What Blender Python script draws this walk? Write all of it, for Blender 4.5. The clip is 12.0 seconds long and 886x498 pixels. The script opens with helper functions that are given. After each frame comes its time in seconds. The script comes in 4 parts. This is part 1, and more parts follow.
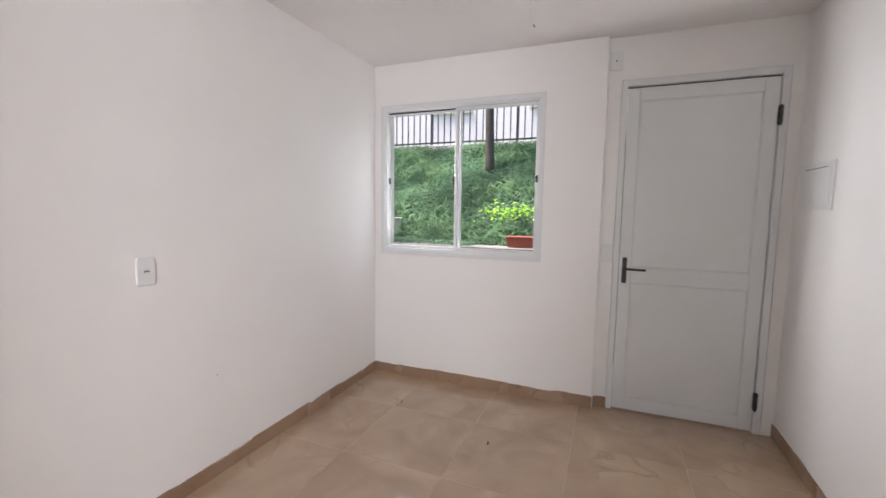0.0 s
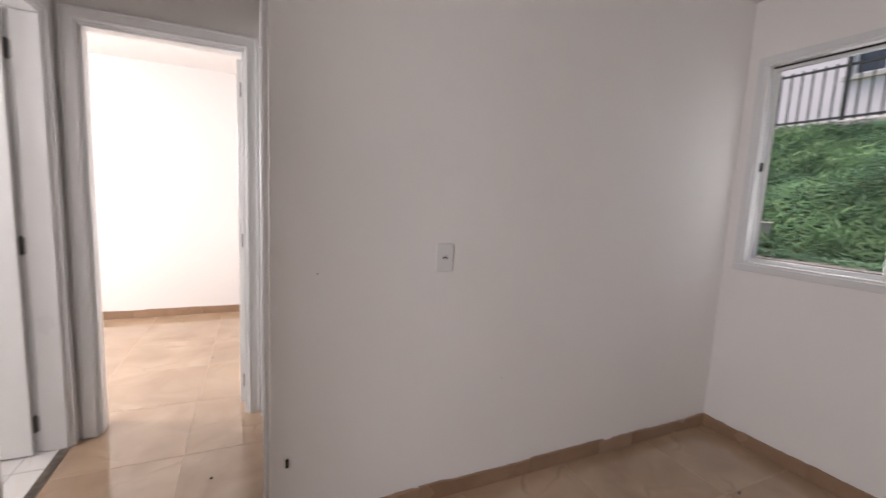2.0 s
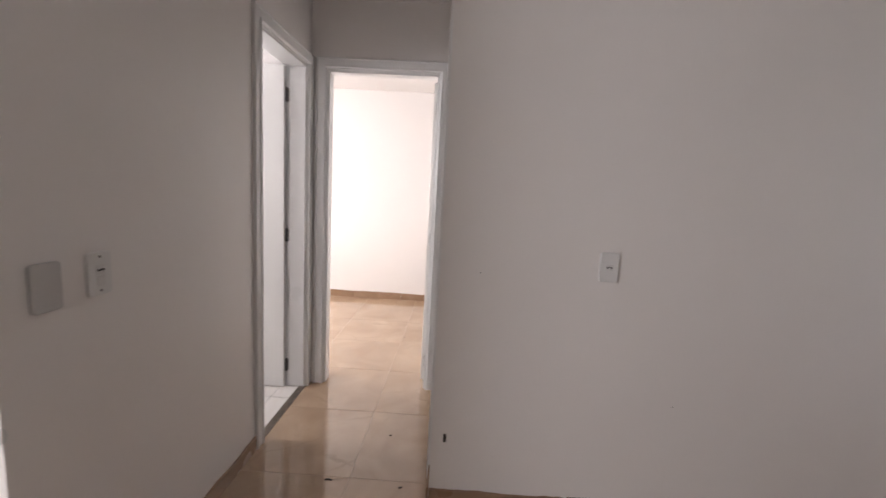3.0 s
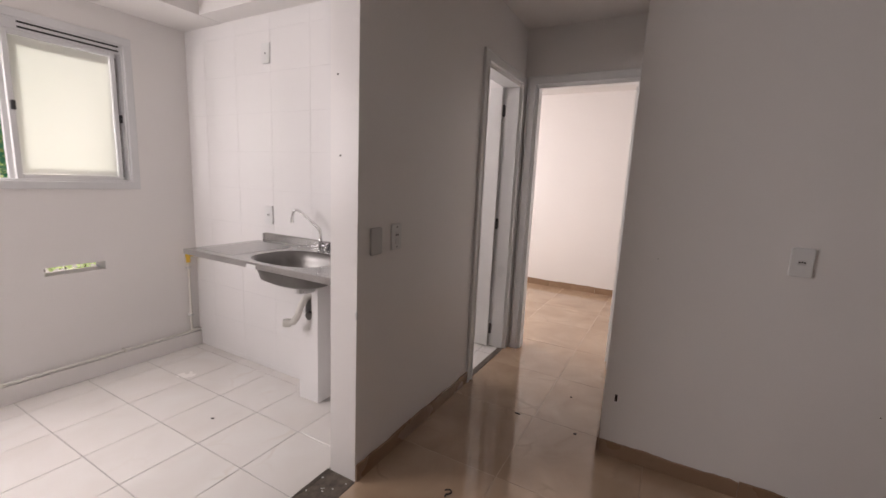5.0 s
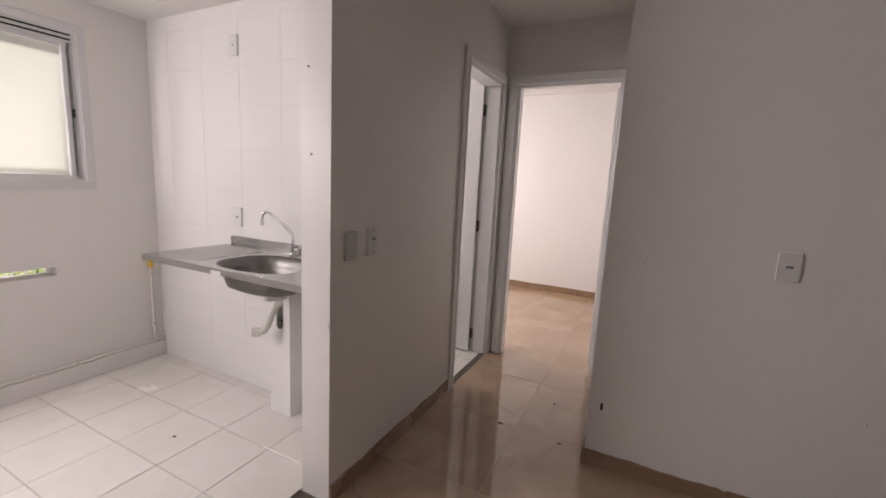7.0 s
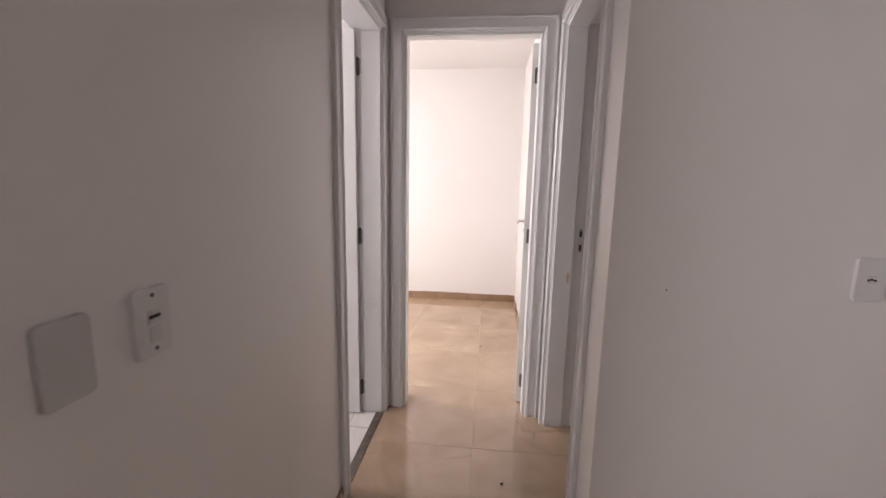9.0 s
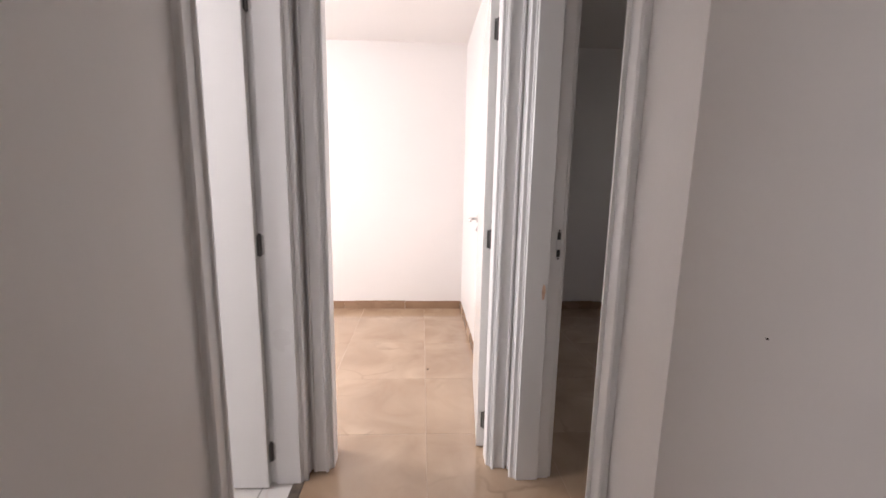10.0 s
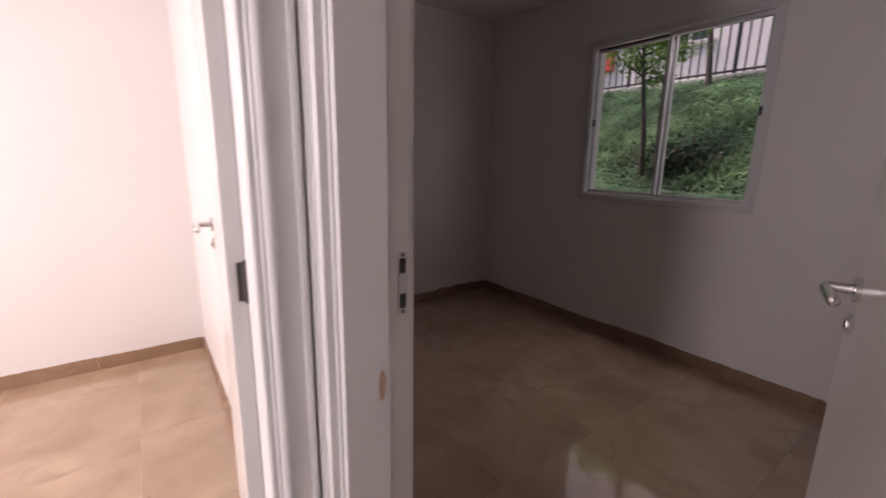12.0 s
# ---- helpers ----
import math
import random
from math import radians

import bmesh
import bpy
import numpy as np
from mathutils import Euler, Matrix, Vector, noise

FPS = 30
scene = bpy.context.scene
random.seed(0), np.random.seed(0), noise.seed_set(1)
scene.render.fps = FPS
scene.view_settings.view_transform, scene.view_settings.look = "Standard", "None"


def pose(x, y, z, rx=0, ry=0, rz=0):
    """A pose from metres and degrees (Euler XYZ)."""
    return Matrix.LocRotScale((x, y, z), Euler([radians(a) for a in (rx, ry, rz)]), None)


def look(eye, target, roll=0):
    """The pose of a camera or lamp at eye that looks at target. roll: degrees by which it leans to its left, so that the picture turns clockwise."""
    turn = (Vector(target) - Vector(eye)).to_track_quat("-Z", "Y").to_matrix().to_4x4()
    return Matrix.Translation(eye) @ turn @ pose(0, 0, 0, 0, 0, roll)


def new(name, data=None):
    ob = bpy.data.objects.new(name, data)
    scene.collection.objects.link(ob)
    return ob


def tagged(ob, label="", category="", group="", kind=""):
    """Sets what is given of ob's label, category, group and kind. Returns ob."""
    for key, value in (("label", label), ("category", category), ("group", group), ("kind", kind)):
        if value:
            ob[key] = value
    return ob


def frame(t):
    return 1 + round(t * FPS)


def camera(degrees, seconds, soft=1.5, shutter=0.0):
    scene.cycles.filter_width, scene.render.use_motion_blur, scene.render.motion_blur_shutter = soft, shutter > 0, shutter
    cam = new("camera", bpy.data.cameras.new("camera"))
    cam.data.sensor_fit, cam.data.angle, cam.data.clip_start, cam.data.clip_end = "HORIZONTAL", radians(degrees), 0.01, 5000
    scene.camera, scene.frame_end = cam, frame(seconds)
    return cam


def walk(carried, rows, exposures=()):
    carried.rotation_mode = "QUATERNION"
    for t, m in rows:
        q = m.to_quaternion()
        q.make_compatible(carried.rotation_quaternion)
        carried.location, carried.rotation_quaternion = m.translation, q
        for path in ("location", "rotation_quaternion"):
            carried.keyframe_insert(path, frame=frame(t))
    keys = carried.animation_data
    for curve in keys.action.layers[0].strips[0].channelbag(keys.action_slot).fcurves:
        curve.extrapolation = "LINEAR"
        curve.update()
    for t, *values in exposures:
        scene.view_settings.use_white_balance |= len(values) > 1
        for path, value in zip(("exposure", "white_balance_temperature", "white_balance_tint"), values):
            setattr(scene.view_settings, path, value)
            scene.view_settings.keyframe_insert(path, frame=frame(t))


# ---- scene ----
cam = camera(93.8, 12.0, shutter=0.3)
PATH = [
    (0, (1.098, 1.016, 1.368), (2.945, 1.761, 1.177), 0.8),
    (0.5, (1.193, 1.039, 1.351), (2.931, 2.008, 1.144), 1.4),
    (1, (1.344, 1.139, 1.35), (2.876, 2.405, 1.12), 1.9),
    (1.5, (1.413, 1.269, 1.327), (2.667, 2.81, 1.091), 2.4),
    (2, (1.517, 1.273, 1.336), (2.339, 3.079, 1.091), 2.7),
    (2.5, (1.613, 1.214, 1.353), (1.966, 3.165, 1.092), 3.1),
    (3, (1.61, 1.175, 1.35), (1.558, 3.156, 1.08), 3.1),
    (3.5, (1.577, 1.058, 1.354), (1.222, 3.005, 1.067), 3.0),
    (5.5, (1.821, 0.616, 1.345), (0.776, 2.29, 1.018), 2.7),
    (6, (1.839, 0.582, 1.333), (0.76, 2.234, 1.01), 2.9),
    (6.5, (1.815, 0.631, 1.346), (0.813, 2.331, 1.025), 3.0),
    (7, (1.713, 0.782, 1.351), (0.846, 2.557, 1.033), 2.9),
    (7.5, (1.571, 0.938, 1.362), (0.872, 2.786, 1.047), 2.4),
    (9.5, (1.161, 1.913, 1.306), (1.111, 3.886, 0.979), 1.0),
    (10, (1.15, 2.199, 1.291), (1.254, 4.167, 0.953), 1.0),
    (10.5, (1.154, 2.463, 1.3), (1.405, 4.414, 0.938), 0.8),
    (11, (1.144, 2.729, 1.28), (1.584, 4.642, 0.896), 0.8),
    (11.5, (1.2, 2.948, 1.259), (1.969, 4.747, 0.845), 0.7),
    (12, (1.305, 3.134, 1.27), (2.457, 4.714, 0.852), 1.0),
]
EXPOSURES = [(0, 1.13, 6550, 13), (1.0, 0.95, 6550, 13), (1.8, 0.47, 6850, 16), (2.5, 0.3, 6850, 17), (3.5, 0.03, 6950, 18), (5.5, -0.48, 7200, 21), (7.5, -0.4, 7150, 21), (9.5, 0.18, 6900, 19),
             (10.5, 0.22, 6850, 19), (11.0, 0.12, 6950, 24), (11.5, 0.08, 7150, 29), (12, 0.12, 7200, 30)]
walk(cam, [(t, look(e, g, r)) for t, e, g, r in PATH], EXPOSURES)

# ---- light ----
world = bpy.data.worlds.new("world")
scene.world = world
world.use_nodes = True
_wn = world.node_tree
_bg = _wn.nodes["Background"]
_sky = _wn.nodes.new("ShaderNodeTexSky")
_sky.sky_type = "NISHITA"
_sky.sun_disc = False
_sky.sun_elevation = radians(65)
_sky.sun_rotation = radians(-18)
_sky.dust_density = 3.0
_wn.links.new(_sky.outputs[0], _bg.inputs[0])
_bg.inputs[1].default_value = 0.15

SUN = new("sun", bpy.data.lights.new("sun", "SUN"))
SUN.data.energy = 5.0
SUN.data.angle = radians(20)
SUN.data.color = (1.0, 0.95, 0.88)
SUN.matrix_world = look((-1.3, 4.0, 9.0), (0, 0, 0))


def window_lamp(name, x, y, z, sx, sy, watts, aim, spread, color=(0.93, 0.96, 1.0)):
    """Sky light that enters by a window: an area lamp inside the opening."""
    d = bpy.data.lights.new(name, "AREA")
    d.shape = "RECTANGLE"
    d.size, d.size_y, d.energy, d.color = sx, sy, watts, color
    d.spread = radians(spread)
    ob = new(name, d)
    ob.matrix_world = look((x, y, z), (x + aim[0], y + aim[1], z + aim[2]))
    return ob


window_lamp("sky_living_south", 4.16, 2.66, 1.58, 0.10, 0.90, 3.4, (-0.25, -0.96, -0.1), 85)
window_lamp("sky_bedroom_dark", 4.20, 4.08, 1.55, 0.10, 0.9, 0.35, (-0.5, 0.85, -0.1), 140)
window_lamp("sky_bedroom_floor", 4.17, 4.50, 2.05, 0.6, 0.10, 0.7, (-0.5, 0, -0.87), 70)
window_lamp("sky_kitchen", -1.47, 1.30, 2.02, 0.40, 0.10, 2.6, (0.5, 0, -0.87), 70)
window_lamp("sky_kitchen_pane", -1.475, 1.85, 1.64, 0.42, 0.66, 0.60, (1, 0, -0.05), 170, (0.96, 1.0, 0.93))
window_lamp("sky_bedroom_bright", -1.50, 4.75, 1.60, 1.15, 1.05, 66, (1.0, 0, -0.50), 170, (0.96, 0.98, 1.0))
# fill lamp in an unseen opening, added to brighten kitchen and living room
window_lamp("fill_west_opening", -1.50, 0.50, 1.65, 0.75, 0.8, 50, (0.70, 0.60, -0.38), 170)
window_lamp("sky_bath", -1.50, 3.2, 1.75, 0.55, 0.5, 31, (1, 0, -0.1), 170)


# ---- materials ----
def mat(name, base, rough=0.5, metal=0.0, var=0.06, scale=6.0, bump=0.0, bscale=60.0, rvar=0.05, coat=0.0, tint=None):
    """A painted, plastic or metal surface with a broad and a fine variation and a fine relief."""
    m = bpy.data.materials.new(name)
    m.use_nodes = True
    nt = m.node_tree
    b = nt.nodes["Principled BSDF"]
    n1 = nt.nodes.new("ShaderNodeTexNoise")
    n1.inputs["Scale"].default_value = scale
    n1.inputs["Detail"].default_value = 3
    n2 = nt.nodes.new("ShaderNodeTexNoise")
    n2.inputs["Scale"].default_value = bscale
    n2.inputs["Detail"].default_value = 2
    geo = nt.nodes.new("ShaderNodeNewGeometry")
    nt.links.new(geo.outputs["Position"], n1.inputs["Vector"])
    nt.links.new(geo.outputs["Position"], n2.inputs["Vector"])
    add = nt.nodes.new("ShaderNodeMath")
    add.operation = "MULTIPLY_ADD"
    add.inputs[1].default_value = 0.35
    nt.links.new(n2.outputs["Fac"], add.inputs[0])
    nt.links.new(n1.outputs["Fac"], add.inputs[2])
    ramp = nt.nodes.new("ShaderNodeMapRange")
    ramp.inputs["From Min"].default_value = 0.3
    ramp.inputs["From Max"].default_value = 1.05
    nt.links.new(add.outputs[0], ramp.inputs["Value"])
    mix = nt.nodes.new("ShaderNodeMix")
    mix.data_type = "RGBA"
    lo = tint or tuple(c * (1 - var) for c in base)
    hi = tuple(min(1, c * (1 + var)) for c in base)
    mix.inputs["A"].default_value = (*lo, 1)
    mix.inputs["B"].default_value = (*hi, 1)
    nt.links.new(ramp.outputs[0], mix.inputs["Factor"])
    nt.links.new(mix.outputs["Result"], b.inputs["Base Color"])
    rr = nt.nodes.new("ShaderNodeMapRange")
    rr.inputs["To Min"].default_value = max(0.02, rough - rvar)
    rr.inputs["To Max"].default_value = min(1, rough + rvar)
    nt.links.new(n1.outputs["Fac"], rr.inputs["Value"])
    nt.links.new(rr.outputs[0], b.inputs["Roughness"])
    b.inputs["Metallic"].default_value = metal
    b.inputs["Coat Weight"].default_value = coat
    if bump:
        bp = nt.nodes.new("ShaderNodeBump")
        bp.inputs["Strength"].default_value = bump
        bp.inputs["Distance"].default_value = 0.002
        nt.links.new(add.outputs[0], bp.inputs["Height"])
        nt.links.new(bp.outputs[0], b.inputs["Normal"])
    return m


def stone_tile(name, lo, hi, vein, rough, ior=1.55):
    """Polished porcelain with cloudy grain and thin wandering veins; each tile has its own cut."""
    m = bpy.data.materials.new(name)
    m.use_nodes = True
    nt = m.node_tree
    N, L = nt.nodes.new, nt.links.new
    b = nt.nodes["Principled BSDF"]
    tc, oi = N("ShaderNodeTexCoord"), N("ShaderNodeObjectInfo")
    off = N("ShaderNodeVectorMath")
    off.operation = "MULTIPLY_ADD"
    off.inputs[1].default_value = (37.0, 53.0, 11.0)
    comb = N("ShaderNodeCombineXYZ")
    for i in range(3):
        L(oi.outputs["Random"], comb.inputs[i])
    L(comb.outputs[0], off.inputs[0])
    L(tc.outputs["Object"], off.inputs[2])
    cloud = N("ShaderNodeTexNoise")
    cloud.inputs["Scale"].default_value = 3.0
    cloud.inputs["Detail"].default_value = 6
    cloud.inputs["Distortion"].default_value = 0.6
    L(off.outputs[0], cloud.inputs["Vector"])
    warp = N("ShaderNodeTexNoise")
    warp.inputs["Scale"].default_value = 2.2
    warp.inputs["Detail"].default_value = 5
    L(off.outputs[0], warp.inputs["Vector"])
    wv = N("ShaderNodeVectorMath")
    wv.operation = "MULTIPLY_ADD"
    wv.inputs[1].default_value = (0.5, 0.5, 0.0)
    L(warp.outputs["Color"], wv.inputs[0])
    L(off.outputs[0], wv.inputs[2])
    vor = N("ShaderNodeTexVoronoi")
    vor.feature = "DISTANCE_TO_EDGE"
    vor.inputs["Scale"].default_value = 2.6
    L(wv.outputs[0], vor.inputs["Vector"])
    vr = N("ShaderNodeMapRange")
    vr.inputs["From Min"].default_value = 0.0
    vr.inputs["From Max"].default_value = 0.035
    vr.inputs["To Min"].default_value = 1.0
    vr.inputs["To Max"].default_value = 0.0
    L(vor.outputs["Distance"], vr.inputs["Value"])
    gate = N("ShaderNodeMapRange")
    gate.inputs["From Min"].default_value = 0.5
    gate.inputs["From Max"].default_value = 0.66
    L(cloud.outputs["Fac"], gate.inputs["Value"])
    vm = N("ShaderNodeMath")
    vm.operation = "MULTIPLY"
    L(vr.outputs[0], vm.inputs[0])
    L(gate.outputs[0], vm.inputs[1])
    mx = N("ShaderNodeMix")
    mx.data_type = "RGBA"
    mx.inputs["A"].default_value = (*lo, 1)
    mx.inputs["B"].default_value = (*hi, 1)
    cr = N("ShaderNodeMapRange")
    cr.inputs["From Min"].default_value = 0.3
    cr.inputs["From Max"].default_value = 0.7
    L(cloud.outputs["Fac"], cr.inputs["Value"])
    L(cr.outputs[0], mx.inputs["Factor"])
    m2 = N("ShaderNodeMix")
    m2.data_type = "RGBA"
    m2.inputs["B"].default_value = (*vein, 1)
    L(mx.outputs["Result"], m2.inputs["A"])
    sc = N("ShaderNodeMath")
    sc.operation = "MULTIPLY"
    sc.inputs[1].default_value = 0.42
    L(vm.outputs[0], sc.inputs[0])
    L(sc.outputs[0], m2.inputs["Factor"])
    L(m2.outputs["Result"], b.inputs["Base Color"])
    dust = N("ShaderNodeTexNoise")
    dust.inputs["Scale"].default_value = 1.7
    dust.inputs["Detail"].default_value = 5
    geo = N("ShaderNodeNewGeometry")
    L(geo.outputs["Position"], dust.inputs["Vector"])
    rr = N("ShaderNodeMapRange")
    rr.inputs["From Min"].default_value = 0.35
    rr.inputs["From Max"].default_value = 0.7
    rr.inputs["To Min"].default_value = rough * 0.6
    rr.inputs["To Max"].default_value = rough * 1.8
    L(dust.outputs["Fac"], rr.inputs["Value"])
    L(rr.outputs[0], b.inputs["Roughness"])
    b.inputs["IOR"].default_value = ior
    return m


def glass_mat(name, rough, tint=(1, 1, 1)):
    m = bpy.data.materials.new(name)
    m.use_nodes = True
    b = m.node_tree.nodes["Principled BSDF"]
    b.inputs["Base Color"].default_value = (*tint, 1)
    b.inputs["Roughness"].default_value = rough
    b.inputs["Transmission Weight"].default_value = 1.0
    b.inputs["IOR"].default_value = 1.02 if rough < 0.1 else 1.3
    return m


def leaf_mat(name, lo, hi):
    m = bpy.data.materials.new(name)
    m.use_nodes = True
    nt = m.node_tree
    b = nt.nodes["Principled BSDF"]
    geo = nt.nodes.new("ShaderNodeNewGeometry")
    mx = nt.nodes.new("ShaderNodeMix")
    mx.data_type = "RGBA"
    mx.inputs["A"].default_value = (*lo, 1)
    mx.inputs["B"].default_value = (*hi, 1)
    nt.links.new(geo.outputs["Random Per Island"], mx.inputs["Factor"])
    # drifts of a darker kind among the paler one
    drift = nt.nodes.new("ShaderNodeTexNoise")
    drift.inputs["Scale"].default_value = 1.6
    drift.inputs["Detail"].default_value = 4
    nt.links.new(geo.outputs["Position"], drift.inputs["Vector"])
    dr = nt.nodes.new("ShaderNodeMapRange")
    dr.inputs["From Min"].default_value = 0.38
    dr.inputs["From Max"].default_value = 0.62
    nt.links.new(drift.outputs["Fac"], dr.inputs["Value"])
    kind = nt.nodes.new("ShaderNodeMix")
    kind.data_type = "RGBA"
    kind.inputs["A"].default_value = (*[c * 0.5 for c in lo], 1)
    nt.links.new(dr.outputs[0], kind.inputs["Factor"])
    nt.links.new(mx.outputs["Result"], kind.inputs["B"])
    nt.links.new(kind.outputs["Result"], b.inputs["Base Color"])
    b.inputs["Roughness"].default_value = 0.8
    # thin leaves pass part of the light through
    tr = nt.nodes.new("ShaderNodeBsdfTranslucent")
    nt.links.new(kind.outputs["Result"], tr.inputs["Color"])
    both = nt.nodes.new("ShaderNodeAddShader")
    nt.links.new(b.outputs[0], both.inputs[0])
    nt.links.new(tr.outputs[0], both.inputs[1])
    nt.links.new(both.outputs[0], nt.nodes["Material Output"].inputs["Surface"])
    return m


M_WALL = mat("wall_paint", (0.81, 0.785, 0.77), 0.42, var=0.025, scale=1.3, bump=0.15, bscale=90, rvar=0.08)
M_CEIL = mat("ceiling_paint", (0.80, 0.775, 0.76), 0.7, var=0.03, scale=1.1, bump=0.2, bscale=70)
M_TRIM = mat("door_frame_paint", (0.80, 0.80, 0.80), 0.3, var=0.015, scale=4)
M_DOOR = mat("door_leaf_paint", (0.80, 0.795, 0.78), 0.24, var=0.012, scale=2)
M_ALU = mat("white_aluminium", (0.69, 0.69, 0.695), 0.35, var=0.03, scale=5)
M_ENTRY = mat("grey_white_aluminium_door", (0.70, 0.705, 0.71), 0.38, var=0.03, scale=3)
M_BLACK = mat("black_plastic", (0.02, 0.02, 0.02), 0.4, var=0.2)
M_CHROME = mat("chrome", (0.75, 0.75, 0.75), 0.15, 1.0, var=0.04)
M_PLATE = mat("satin_steel_plate", (0.42, 0.415, 0.41), 0.32, 1.0, var=0.08, scale=30)
M_HINGE = mat("hinge_steel", (0.13, 0.126, 0.123), 0.34, 1.0, var=0.12, scale=30)
M_STEEL = mat("brushed_steel", (0.50, 0.495, 0.49), 0.24, 1.0, var=0.10, scale=8, bump=0.06, bscale=200)
# darker copy of the worktop steel, with the basin's inner shade in its colour
M_BASIN_SHADE = mat("shaded_basin_steel", (0.16, 0.153, 0.147), 0.38, 1.0, var=0.12, scale=10)
M_DRAIN = mat("embossed_steel", (0.50, 0.495, 0.49), 0.40, 1.0, var=0.12, scale=30, bump=0.5, bscale=420)
M_PLAST = mat("white_plastic", (0.72, 0.72, 0.715), 0.3, var=0.02)
# dark fill for gaps and holes, where it stands in for their shade
M_GAPFILL = mat("dark_gap_fill", (0.10, 0.095, 0.09), 0.6, var=0.1)
M_PLASTG = mat("grey_plastic", (0.66, 0.655, 0.65), 0.4, var=0.03)
M_COVER = mat("aged_grey_plastic", (0.56, 0.555, 0.55), 0.45, var=0.04)
M_TILE = stone_tile("beige_porcelain", (0.355, 0.236, 0.153), (0.495, 0.356, 0.243), (0.20, 0.125, 0.077), 0.035, 1.9)
M_KICK = stone_tile("beige_skirting", (0.26, 0.162, 0.102), (0.345, 0.222, 0.145), (0.14, 0.085, 0.048), 0.22)
M_KTILE = stone_tile("white_floor_tile", (0.74, 0.70, 0.665), (0.80, 0.775, 0.75), (0.66, 0.58, 0.51), 0.16)
M_WTILE = mat("white_wall_tile", (0.82, 0.805, 0.80), 0.10, var=0.015, scale=2, rvar=0.03)
M_GROUT = mat("beige_grout", (0.50, 0.38, 0.275), 0.85, var=0.2, scale=9)
M_KGROUT = mat("grey_grout", (0.36, 0.345, 0.33), 0.9, var=0.2, scale=9)
M_WGROUT = mat("white_grout", (0.76, 0.75, 0.74), 0.8, var=0.05)
M_GRANITE = mat("grey_granite", (0.12, 0.095, 0.075), 0.6, var=0.7, scale=30, bscale=160)
M_MORTAR = mat("dark_mortar", (0.10, 0.085, 0.07), 0.95, var=0.5, scale=40, bump=0.9, bscale=150)
M_GLASS = glass_mat("clear_glass", 0.0)
M_FROST = glass_mat("frosted_glass", 0.55, (0.94, 0.95, 0.93))
M_DIRT = mat("dark_dirt", (0.03, 0.022, 0.018), 0.8, var=0.4, scale=40)
M_YELLOW = mat("yellow_valve", (0.75, 0.48, 0.06), 0.4, var=0.1)
M_PIPEW = mat("cream_pipe_paint", (0.74, 0.715, 0.67), 0.45, var=0.05)
M_STAIN = mat("brown_stain", (0.60, 0.40, 0.30), 0.5, var=0.2, scale=60)
M_GRASS = leaf_mat("bank_leaves", (0.060, 0.122, 0.078), (0.115, 0.188, 0.115))
M_LONG = leaf_mat("long_grass_blades", (0.09, 0.16, 0.09), (0.14, 0.215, 0.115))
# the bank's sunlit patch is put into this brighter yellow-green leaf colour
M_SUNLIT_LIME = leaf_mat("sunlit_lime_leaves", (0.22, 0.40, 0.05), (0.42, 0.60, 0.10))
M_TREELEAF = leaf_mat("tree_leaves", (0.06, 0.13, 0.03), (0.16, 0.27, 0.08))
M_SAPLEAF = leaf_mat("sapling_leaves", (0.17, 0.27, 0.08), (0.48, 0.56, 0.30))
M_DARKLEAF = leaf_mat("dark_leaves", (0.02, 0.035, 0.02), (0.07, 0.07, 0.04))
M_BARK = mat("bark", (0.075, 0.064, 0.056), 0.9, var=0.4, scale=14, bump=0.8, bscale=60)
M_SOIL = mat("soil", (0.05, 0.085, 0.035), 0.95, var=0.4, scale=5, bump=0.8, bscale=30)
M_CONC = mat("pale_concrete", (0.50, 0.485, 0.47), 0.85, var=0.15, scale=3, bump=0.3, bscale=50)
M_LEDGE = mat("weathered_concrete", (0.20, 0.19, 0.185), 0.9, var=0.3, scale=4, bump=0.4, bscale=50)
M_FENCE = mat("dark_fence_paint", (0.035, 0.035, 0.04), 0.5, var=0.2)
M_FACADE = mat("pale_facade", (0.78, 0.725, 0.79), 0.85, var=0.06, scale=1.5, bump=0.2, bscale=40)
M_BEIGE = mat("beige_facade", (0.90, 0.79, 0.64), 0.85, var=0.08, scale=1.2, bump=0.2, bscale=40)
M_CREAM = mat("cream_facade", (0.88, 0.84, 0.78), 0.85, var=0.06, scale=1.5, bump=0.2, bscale=40)
M_DARKGL = mat("dark_window_glass", (0.05, 0.06, 0.08), 0.08, var=0.2)
M_GREEN = mat("green_paint", (0.02, 0.20, 0.09), 0.45, var=0.1)
M_RED = mat("red_paint", (0.62, 0.06, 0.05), 0.5, var=0.1)
M_TERRA = mat("terracotta", (0.25, 0.06, 0.045), 0.8, var=0.15, scale=12)


# ---- mesh helpers ----
def obj(name, bm, material, parent=None, label=""):
    me = bpy.data.meshes.new(name)
    bm.normal_update()
    bm.to_mesh(me)
    bm.free()
    if material:
        me.materials.append(material)
    ob = new(name, me)
    if parent is not None:
        ob.parent = parent
    if label:
        ob["label"] = label
    return ob


def part(name, bm, material, parent, label=""):
    return obj(name, bm, material, parent, label)


def thing(name, m, label, category, group="", kind=""):
    ob = new(name)
    ob.matrix_world = m
    ob.empty_display_size = 0.1
    return tagged(ob, label, category, group, kind)


